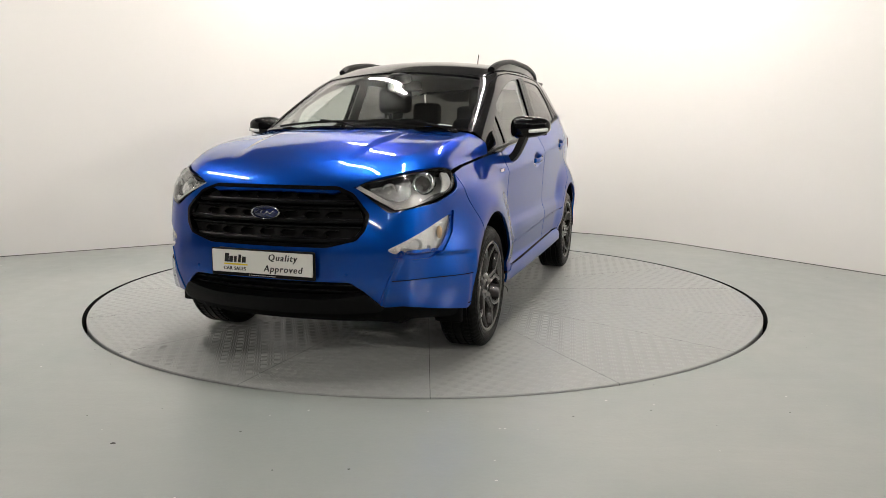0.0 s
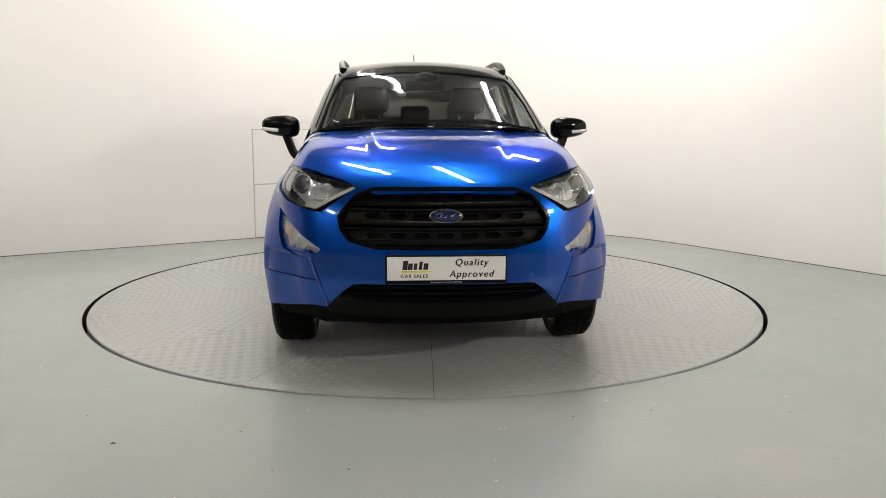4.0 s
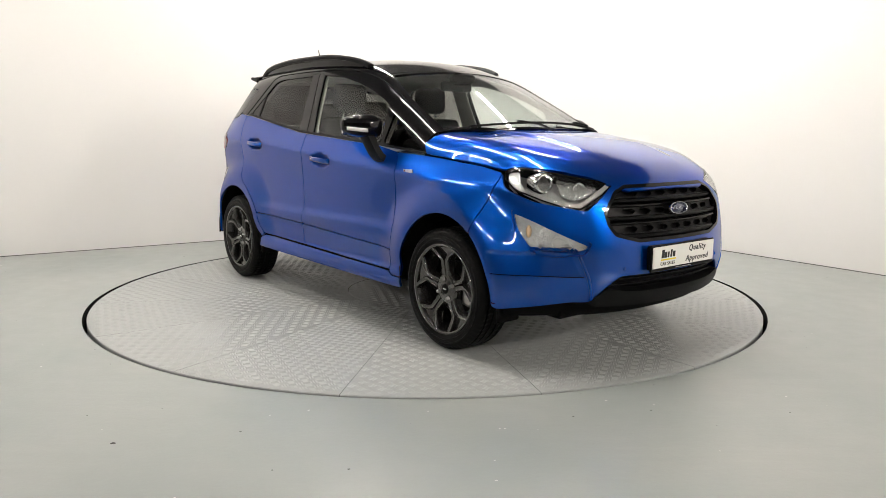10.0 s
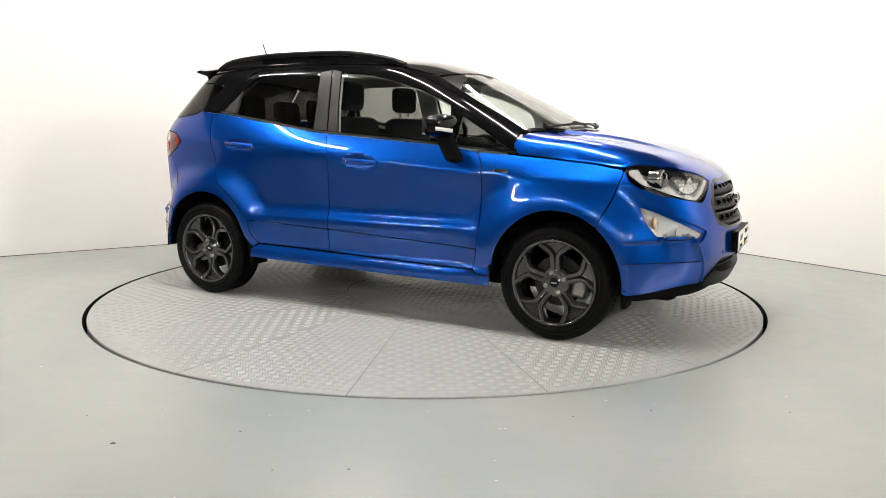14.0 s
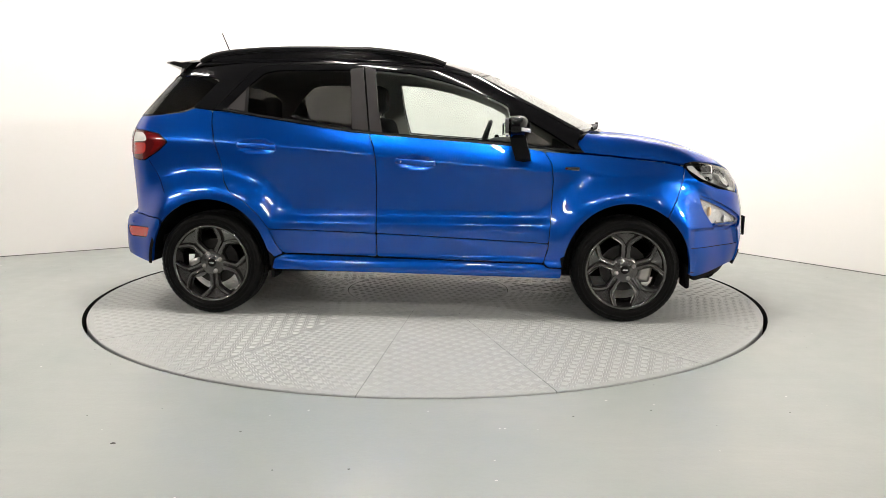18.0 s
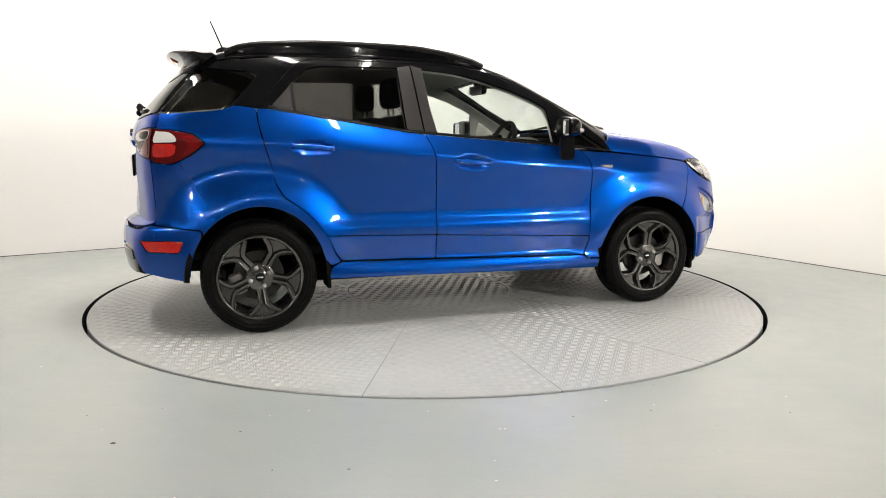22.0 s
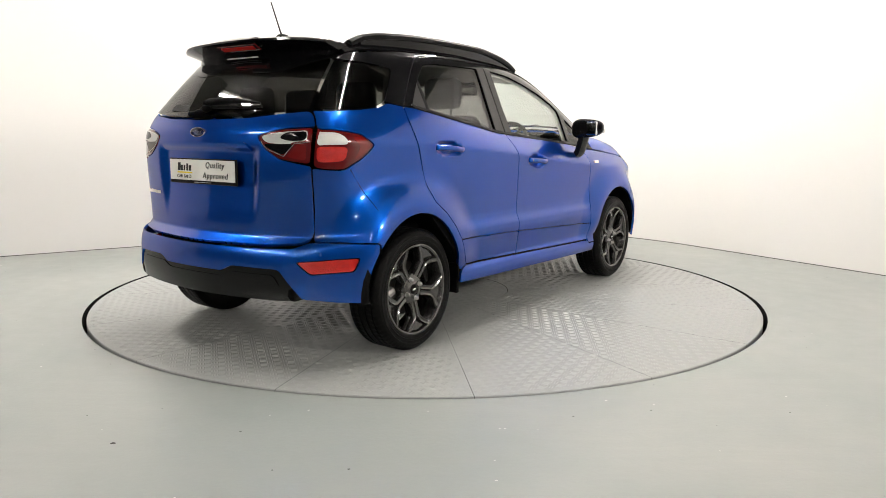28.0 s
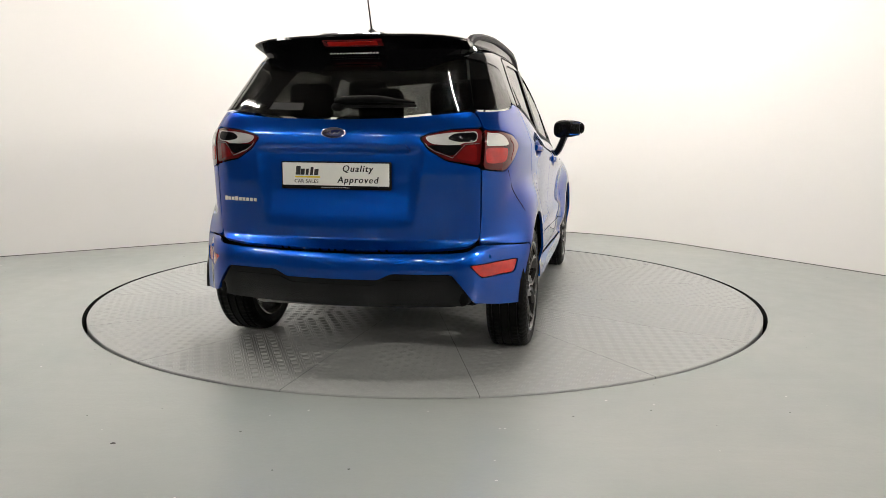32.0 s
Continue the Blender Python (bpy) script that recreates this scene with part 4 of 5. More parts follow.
def spoke_mesh():
    """One forked spoke: a stem from the hub that parts into two arms before the rim."""
    bm = bmesh.new()
    for s in (-1, 1):
        ridge(bm, [(0.070, s * 0.0155), (0.10, s * 0.0145), (0.148, s * 0.0165), (0.170, s * 0.033), (0.190, s * 0.060), (0.206, s * 0.088)],
              [0.019, 0.0165, 0.0165, 0.0165, 0.016, 0.015], [0.0745, 0.080, 0.087, 0.091, 0.096, 0.099], 0.045)
    # the sunken web between the two arms
    web = [bm.verts.new(p) for p in ((0.145, -0.066, 0), (0.19, -0.074, -0.055), (0.204, -0.078, -0.084), (0.222, -0.082, 0), (0.204, -0.078, 0.084), (0.19, -0.074, 0.055))]
    low = [bm.verts.new(v.co + Vector((0, 0.02, 0))) for v in web]
    bm.faces.new(web)
    bm.faces.new(low[::-1])
    for k in range(6):
        bm.faces.new((web[k], low[k], low[(k + 1) % 6], web[(k + 1) % 6]))
    bmesh.ops.recalc_face_normals(bm, faces=bm.faces)
    me = bpy.data.meshes.new("spoke")
    bm.to_mesh(me)
    bm.free()
    me.polygons.foreach_set("use_smooth", [True] * len(me.polygons))
    me.set_sharp_from_angle(angle=radians(28))
    return me


# ---- the car's fittings ----
def ellipsoid(bm, centre, size, power=2.0, rings=14, segs=24):
    """A rounded body; a power above 2 squares it up."""
    def f(c):
        return math.copysign(abs(c) ** (2 / power), c)
    grid = []
    for i in range(1, rings):
        a = math.pi * i / rings
        grid.append([bm.verts.new((centre[0] + size[0] * f(math.sin(a)) * f(math.cos(2 * math.pi * k / segs)),
                                   centre[1] + size[1] * f(math.sin(a)) * f(math.sin(2 * math.pi * k / segs)),
                                   centre[2] + size[2] * f(math.cos(a)))) for k in range(segs)])
    top = bm.verts.new((centre[0], centre[1], centre[2] + size[2]))
    low = bm.verts.new((centre[0], centre[1], centre[2] - size[2]))
    for k in range(segs):
        l = (k + 1) % segs
        bm.faces.new((top, grid[0][k], grid[0][l]))
        bm.faces.new((low, grid[-1][l], grid[-1][k]))
        for a, b in zip(grid, grid[1:]):
            bm.faces.new((a[k], b[k], b[l], a[l]))
    return bm


def flipped(v, f):
    return [(x, -y, z) for x, y, z in v], [tuple(reversed(q)) for q in f]


def two_sided(name, v, f, material, parents, label="", smooth=True):
    """The same part on the right-hand and the left-hand flank."""
    a = part(name, mesh_of(name, v, f, smooth), material, parents[0], label)
    b = part(name, mesh_of(name, *flipped(v, f), smooth), material, parents[1], label)
    return a, b


def bm_lists(bm):
    bm.verts.ensure_lookup_table()
    bm.verts.index_update()
    return [tuple(v.co) for v in bm.verts], [tuple(v.index for v in f.verts) for f in bm.faces]


def sweep(path, section, up=(0, 0, 1)):
    """A bar of a given section (pairs across, up) swept along a path."""
    n, m = len(path), len(section)
    pts = [Vector(p) for p in path]
    verts, faces = [], []
    for i, p in enumerate(pts):
        d = (pts[min(i + 1, n - 1)] - pts[max(i - 1, 0)]).normalized()
        a = d.cross(Vector(up)).normalized()
        b = a.cross(d)
        for u, v in section:
            verts.append(tuple(p + a * u + b * v))
    for i in range(n - 1):
        for k in range(m):
            l = (k + 1) % m
            faces.append((i * m + k, i * m + l, i * m + m + l, i * m + m + k))
    faces += [tuple(reversed(range(m))), tuple(range((n - 1) * m, n * m))]
    return verts, faces


def spread(points, n):
    """Points shared out evenly along a smooth line through a few."""
    p = np.array(points, float)
    s = np.concatenate([[0], np.cumsum(np.linalg.norm(np.diff(p, axis=0), axis=1))])
    t = np.linspace(0, s[-1], n)
    return np.stack([curve(s, p[:, k])(t) for k in range(3)], -1)


def word_bars(parent, n, width, height, at):
    """A row of small white upright bars in place of a line of print."""
    rng = random.Random(n)
    step = width / n
    for k in range(n):
        h = height * rng.choice((0.5, 0.5, 0.5, 0.72))
        x = (k + 0.5) * step - width / 2
        b = part("print_bar", boxed((x - step * 0.3, -height / 4, 0), (x + step * 0.3, -height / 4 + h, 0.0006)), SIGN_WHITE, parent)
        b.matrix_basis = at


def number_plate(centre, turn, tilt):
    """A white show plate in a black holder, with words and plain bars."""
    e = new("number_plate")
    e.matrix_basis = pose(*centre, 90 + tilt, 0, turn)
    part("holder", boxed((-0.267, -0.068, -0.012), (0.267, 0.059, 0.0), 0.006), SATIN, e, "black plastic plate holder")
    part("plate", boxed((-0.258, -0.050, 0.0005), (0.258, 0.053, 0.004), 0.003), SIGN_WHITE, e, "white plate with black words")
    for word, x, z, h in (("Quality", 0.107, 0.027, 0.030), ("Approved", 0.108, -0.024, 0.030)):
        t = part("lettering", lettering(word, h, 1.2, 0.22, embolden=0.0010), INK, e)
        t.matrix_basis = pose(x, z, 0.0047) @ Matrix.Diagonal((0.98, 1, 1, 1))
    t = part("lettering", lettering("CAR SALES", 0.016, 1.12, embolden=0.0004), INK, e)
    t.matrix_basis = pose(-0.14, -0.032, 0.0047)
    # the maker's mark above it stays plain: five slanted strokes and a yellow rule
    for i, (w, h) in enumerate(((0.022, 0.040), (0.02, 0.028), (0.014, 0.028), (0.014, 0.036), (0.02, 0.028))):
        x = -0.182 + i * 0.0225
        v, f = slab([(x - w / 2, -0.003), (x + w / 2, -0.003), (x + w / 2 + h * 0.12, -0.003 + h), (x - w / 2 + h * 0.12, -0.003 + h)], 0.0006, 0.0042)
        part("mark_bar", mesh_of("mark_bar", v, f, False), INK, e)
    part("mark_rule", boxed((-0.195, -0.0155, 0.0042), (-0.072, -0.0085, 0.0048)), SIGN_YELLOW, e, "yellow rule under the mark")
    word_bars(e, 15, 0.14, 0.0055, pose(0, -0.0595, 0.0003))
    return e


def oval_badge(name, centre, turn, tilt, w, h):
    e = part(name, mesh_of(name, *lathe([(0.0005, 0.004), (0.9, 0.004), (0.93, 0.002), (0.93, -0.006)], 40, "z")), BADGE_BLUE, None, "blue oval badge with chrome rim")
    e.matrix_basis = pose(*centre, 90 + tilt, 0, turn) @ Matrix.Diagonal((w / 2, h / 2, 1, 1))
    part("rim", mesh_of("rim", *lathe([(0.89, 0.003), (0.91, 0.0065), (0.97, 0.0065), (1.0, 0.003), (1.0, -0.008)], 40, "z")), CHROME, e)
    wave = [(-0.62, -0.05), (-0.45, 0.38), (-0.2, 0.30), (-0.32, -0.05), (-0.05, -0.28), (0.12, 0.18), (0.32, -0.22), (0.45, 0.1), (0.62, 0.34)]
    v, f = tube_along([(x, y, 0.0045) for x, y in wave], [0.02, 0.05, 0.04, 0.05, 0.05, 0.04, 0.05, 0.04, 0.02], 6)
    v = [(x, y, 0.0045 + (z - 0.0045) * 0.02) for x, y, z in v]
    part("flourish", mesh_of("flourish", v, f), CHROME, e)
    return e


def front_point(y, z, out=0.0):
    p = np.array(on_front(shell_low, [(-y, z)])[0])
    return p + normals_of(shell_low, p[None])[0] * out


def rear_point(y, z, out=0.0, shell=None):
    shell = shell or shell_low
    p = np.array(on_rear(shell, [(-y, z)])[0])
    return p + normals_of(shell, p[None])[0] * out


def side_point(x, z, out=0.0, shell=None):
    shell = shell or shell_low
    p = np.array(on_side(shell, [(x, z)])[0])
    return p + normals_of(shell, p[None])[0] * out


def front_line(ys, zs, out):
    return [front_point(y, z, out) for y, z in zip(ys, zs)]


def build_grille(car):
    g = new("grille")
    g.parent = car
    line = [to_front(p) for p in both(on_front(shell_low, GRILLE))]
    ring = np.array(line)
    part("grille_back", panel_mesh("grille_back", shell_low, FRONT_MAP, line, step=0.05, lift=-0.055, thick=0.01, gap=-0.02), PLASTIC, g, "dark mesh behind the bars")
    part("grille_frame", panel_mesh("grille_frame", shell_low, FRONT_MAP, line, holes=[shrink(ring, 0.017)], step=0.02, lift=0.001, thick=0.06, gap=0.0005), BLACK, g, "glossy black surround")

    def half(z):
        zz = [0.609, 0.642, 0.69, 0.757, 0.848, 0.877]
        return float(np.interp(z, zz, [0.30, 0.43, 0.466, 0.478, 0.395, 0.315])) - 0.022
    bar = [(-0.011, -0.02), (0.011, -0.02), (0.011, 0.004), (0.006, 0.012), (-0.004, 0.012), (-0.011, 0.004)]
    for z, k in ((0.812, 1.0), (0.788, 0.7), (0.727, 1.0), (0.703, 0.7), (0.640, 1.2)):
        n = 29
        ys = np.linspace(-half(z), half(z), n)
        path = [front_point(y, z, -0.022) for y in ys]
        v, f = sweep(path, [(b * 1.0, a * k) for a, b in bar])
        ob = part("bar", mesh_of("bar", v, f, False), BLACK if k < 1 else SATIN, g)
    # plates pierced by a row of six-sided openings between the bars
    for z, top, low_z in ((0.846, 0.866, 0.825), (0.757, 0.779, 0.738), (0.672, 0.695, 0.652)):
        strip = on_front(shell_low, [(0, top), (half(top) - 0.004, top), (half(low_z) - 0.004, low_z), (0, low_z)])
        cells = []
        for k in range(-4, 5):
            y = k * 0.107 if z != 0.846 else (k + 0.5) * 0.107
            if abs(y) + 0.046 > min(half(top), half(low_z)) - 0.006:
                continue
            cells.append([to_front(p) for p in on_front(shell_low, [(y + u, (top + low_z) / 2 + v) for u, v in ((-0.043, 0), (-0.027, 0.0135), (0.027, 0.0135), (0.043, 0), (0.027, -0.0135), (-0.027, -0.0135))])])
        part("honeycomb_plate", panel_mesh("honeycomb_plate", shell_low, FRONT_MAP, [to_front(p) for p in both(strip)], holes=cells, step=0.02, lift=-0.026, thick=0.016, gap=0, rounds=0), SATIN, g, "black plate with six-sided openings")
    badge = oval_badge("badge", (2.071, 0, 0.757), 90, -9, 0.150, 0.062)
    badge.parent = car
    # lower intake and lip
    S, F = on_side, on_front
    intake = F(shell_low, [(0, 0.46), (0.41, 0.457), (0.47, 0.41), (0.50, 0.36), (0, 0.35)])
    part("lower_intake", panel_mesh("lower_intake", shell_low, FRONT_MAP, [to_front(p) for p in both(intake)], step=0.04, lift=-0.05, thick=0.01, gap=-0.03), PLASTIC, g, "black lower air intake")
    for z in (0.40, 0.428):
        v, f = sweep([front_point(y, z, -0.03) for y in np.linspace(-0.44, 0.44, 17)], [(-0.01, -0.003), (0.01, -0.003), (0.01, 0.003), (-0.01, 0.003)])
        part("slat", mesh_of("slat", v, f, False), SATIN, g)
    lip = F(shell_low, [(0, 0.372), (0.27, 0.374), (0.36, 0.382), (0.465, 0.402), (0.530, 0.334), (0.50, 0.314), (0.30, 0.302), (0, 0.300)])
    part("front_lip", panel_mesh("front_lip", shell_low, FRONT_MAP, [to_front(p) for p in both(lip)], step=0.026, lift=0.010, thick=0.05, gap=0), LIP, g, "satin black bumper lip")
    skirt = F(shell_low, [(0, 0.33), (0.50, 0.335), (0.60, 0.345), (0.70, 0.335)]) + S(shell_low, [(1.70, 0.33), (1.67, 0.25), (1.70, 0.235)]) + F(shell_low, [(0.66, 0.235), (0.3, 0.225), (0, 0.225)])
    part("air_dam", panel_mesh("air_dam", shell_low, FRONT_MAP, [to_front(p) for p in both(skirt)], step=0.04, lift=-0.035, thick=0.015, gap=0), PLASTIC, g, "rough black air dam")
    return g


HEAD = [(1.592, -0.722, 0.945), (1.64, -0.71, 0.962), (1.74, -0.645, 0.948), (1.87, -0.53, 0.918), (1.965, -0.40, 0.889), (1.985, -0.395, 0.868), (1.95, -0.465, 0.825), (1.90, -0.55, 0.768), (1.86, -0.615, 0.778), (1.79, -0.68, 0.806), (1.67, -0.735, 0.852), (1.605, -0.74, 0.905)]


def lens_set(car, name, shell, line, mapping, label):
    """A pair of lamps: an empty on each flank to carry their pieces."""
    out = []
    for _ in (0, 1):
        e = new(name)
        e.parent = car
        out.append(tagged(e, label))
    return out


def lay(name, shell, mapping, line, material, pair, label="", **more):
    """A piece of a lamp on both flanks."""
    for k in (0, 1):
        part(name, panel_mesh(name, shell, mapping, line, mirror=k == 1, **more), material, pair[k], label)


def build_headlamps(car):
    pair = lens_set(car, "headlamp", shell_low, HEAD, FRONT_MAP, "clear headlamp with a projector and chrome inside")
    line = [to_front(p) for p in HEAD]
    ring = np.array(line)
    lay("bucket", shell_low, FRONT_MAP, line, SILVER, pair, step=0.04, lift=-0.065, thick=0.01, gap=-0.012)
    lay("bezel", shell_low, FRONT_MAP, line, BLACK, pair, holes=[shrink(ring, 0.0075)], step=0.02, lift=-0.003, thick=0.06, gap=0.0)
    lay("lens", shell_low, FRONT_MAP, line, LENS, pair, step=0.035, lift=0.0, thick=0.003, gap=0.006)
    # chrome inner shapes
    near, far = shrink(ring, 0.011), shrink(ring, 0.030)
    strip = [tuple(near[i]) for i in (5, 6, 7, 8)] + [tuple(far[i]) for i in (8, 7, 6, 5)]
    lay("light_strip", shell_low, FRONT_MAP, strip, WHITE_LENS, pair, "white daytime light strip", step=0.012, lift=-0.014, thick=0.02, gap=0, rounds=0)
    inner = [(1.80, -0.60, 0.925), (1.93, -0.44, 0.885), (1.92, -0.47, 0.85), (1.87, -0.56, 0.815), (1.83, -0.60, 0.83)]
    lay("reflector", shell_low, FRONT_MAP, [to_front(p) for p in inner], BEAM, pair, "chrome main beam bowl", step=0.015, lift=-0.035, thick=0.02, gap=0)
    outer = [(1.61, -0.725, 0.94), (1.66, -0.70, 0.947), (1.68, -0.72, 0.90), (1.72, -0.71, 0.845), (1.67, -0.735, 0.865), (1.62, -0.74, 0.90)]
    lay("side_reflector", shell_low, FRONT_MAP, [to_front(p) for p in outer], BOWL, pair, step=0.015, lift=-0.02, thick=0.012, gap=0)
    for k, s in ((0, -1), (1, 1)):
        at = pose(1.742, s * 0.638, 0.882, 0, 90, -s * -12)
        p = part("projector", mesh_of("projector", *lathe([(0.0005, 0.052), (0.018, 0.049), (0.03, 0.04), (0.036, 0.026), (0.036, 0.0)], 32, "z")), LENS, pair[k], "round glass projector lens")
        p.matrix_basis = at
        r = part("projector_ring", mesh_of("projector_ring", *lathe([(0.035, 0.03), (0.039, 0.038), (0.05, 0.034), (0.054, 0.02), (0.058, -0.03)], 32, "z")), CHROME, pair[k])
        r.matrix_basis = at
        d = part("projector_bowl", mesh_of("projector_bowl", *lathe([(0.0005, -0.005), (0.02, 0.0), (0.034, 0.018)], 24, "z")), STEEL, pair[k])
        d.matrix_basis = at
        t = part("side_bulb_bowl", mesh_of("side_bulb_bowl", *lathe([(0.0005, -0.02), (0.018, -0.012), (0.03, 0.012), (0.033, 0.012)], 24, "z")), CHROME, pair[k])
        t.matrix_basis = pose(1.875, s * 0.525, 0.855, 0, 88, -s * -18)
    # fog lamps low in the bumper
    pair = lens_set(car, "fog_lamp", shell_low, FOG_HOLE, FRONT_MAP, "clear fog lamp with an amber indicator")
    line = [to_front(p) for p in FOG_HOLE]
    ring = np.array(line)
    lay("surround", shell_low, FRONT_MAP, shrink(ring, -0.021), BLUE, pair, holes=[ring], step=0.012, lift=-0.013, thick=0.014, gap=-0.001)
    lay("bowl", shell_low, FRONT_MAP, line, BOWL, pair, step=0.02, lift=-0.034, thick=0.01, gap=-0.004)
    lay("lens", shell_low, FRONT_MAP, line, LENS, pair, step=0.02, lift=-0.008, thick=0.003, gap=0.001)
    for k, s in ((0, -1), (1, 1)):
        part("indicator_bulb", ellipsoid(bmesh.new(), (1.755, s * 0.722, 0.662), (0.013, 0.014, 0.030)), AMBER, pair[k], "amber indicator bulb", smooth=True)
        t = part("bulb_bowl", mesh_of("bulb_bowl", *lathe([(0.0005, -0.02), (0.016, -0.012), (0.026, 0.01), (0.03, 0.01)], 24, "z")), BOWL, pair[k])
        t.matrix_basis = pose(1.862, s * 0.645, 0.612, 0, 88, -s * -30)


def build_tail_lamps(car, gate):
    low, S, R = shell_low, on_side, on_rear
    pair = lens_set(car, "tail_lamp", low, None, REAR_MAP, "red wrap-round tail lamp with a white reversing light")
    whole = S(low, LAMP_SIDE) + R(low, [(SPLIT + 0.004, 1.137), (SPLIT + 0.004, 0.957)])
    line = [to_rear(p) for p in whole]
    lay("lens", low, REAR_MAP, line, DARK_RED, pair, "smoked red lens", step=0.02, lift=0.002, thick=0.03, gap=0.003, reach=0.012)
    wh = [to_rear(p) for p in S(low, [(-1.762, 1.115), (-1.70, 1.114), (-1.668, 1.09), (-1.66, 1.06), (-1.76, 1.058)]) + R(low, [(SPLIT + 0.018, 1.056), (SPLIT + 0.018, 1.122)])]
    lay("reversing_light", low, REAR_MAP, wh, WHITE_LENS, pair, "white reversing light", step=0.015, lift=0.0035, thick=0.003, gap=0, reach=0.012)
    rd = [to_rear(p) for p in S(low, [(-1.76, 1.05), (-1.665, 1.05), (-1.68, 0.985), (-1.76, 0.978)]) + R(low, [(SPLIT + 0.018, 0.982), (SPLIT + 0.018, 1.048)])]
    lay("brake_light", low, REAR_MAP, rd, RED_BRIGHT, pair, "bright red brake light", step=0.015, lift=0.0035, thick=0.003, gap=0, reach=0.012)
    ar = [to_rear(p) for p in S(low, [(-1.64, 1.095), (-1.585, 1.093), (-1.535, 1.056), (-1.60, 1.005), (-1.64, 0.985), (-1.60, 1.05)])]
    lay("side_light", low, REAR_MAP, ar, RED_LENS, pair, step=0.015, lift=0.0035, thick=0.003, gap=0, reach=0.01)
    # the lamps' inner halves ride on the tailgate
    pair = []
    for _ in (0, 1):
        e = new("tailgate_lamp")
        e.parent = car
        pair.append(tagged(e, "smoked red and chrome inner tail lamp"))
    line = [to_rear(p) for p in R(low, [(SPLIT - 0.004, 0.967)] + TAIL_IN + [(SPLIT - 0.004, 1.137)])]
    lay("lens", low, REAR_MAP, line, DARK_RED, pair, step=0.02, lift=0.002, thick=0.03, gap=0.003, reach=0.012)
    ch = [to_rear(p) for p in R(low, [(0.410, 1.094), (0.44, 1.104), (0.52, 1.116), (SPLIT - 0.02, 1.123), (SPLIT - 0.02, 1.075), (0.58, 1.072), (0.555, 1.058), (0.44, 1.066)])]
    lay("chrome_blade", low, REAR_MAP, ch, SILVER, pair, "bright white blade", step=0.015, lift=0.0035, thick=0.003, gap=0, reach=0.01)
    dk = [to_rear(p) for p in R(low, [(0.592, 1.060), (SPLIT - 0.02, 1.062), (SPLIT - 0.02, 0.985), (0.545, 1.002)])]
    bk = [to_rear(p) for p in R(low, [(0.422, 1.060), (0.58, 1.062), (0.533, 1.010), (0.455, 1.038)])]
    lay("dark_field", low, REAR_MAP, bk, BLACK, pair, step=0.015, lift=0.0045, thick=0.002, gap=0, reach=0.01)
    lay("lower_lens", low, REAR_MAP, dk, RED_LENS, pair, step=0.015, lift=0.0033, thick=0.003, gap=0, reach=0.01)
    st = [to_rear(p) for p in R(low, [(0.505, 1.088), (0.535, 1.112), (0.632, 1.119), (0.632, 1.078), (0.56, 1.074)])]
    lay("dark_strut", low, REAR_MAP, st, BLACK, pair, step=0.015, lift=0.0048, thick=0.002, gap=0, reach=0.01)
    edge = [rear_point(-y, z, 0.0055) for y, z in ((0.414, 1.070), (0.425, 1.054), (0.455, 1.034), (0.534, 1.005), (0.586, 1.065), (SPLIT - 0.012, 1.068))]
    two_sided("bright_edge", *tube_along(edge, 0.0018, 6), CHROME, pair)
    # reflectors in the bumper
    for k in (0, 1):
        line = [to_rear(p) for p in R(low, REFLECTOR_LINE)]
        part("rear_reflector", panel_mesh("rear_reflector", low, REAR_MAP, line, step=0.015, lift=-0.004, thick=0.02, gap=0.004, mirror=k == 1, reach=0.01), RED_BRIGHT, car, "ribbed red reflector")


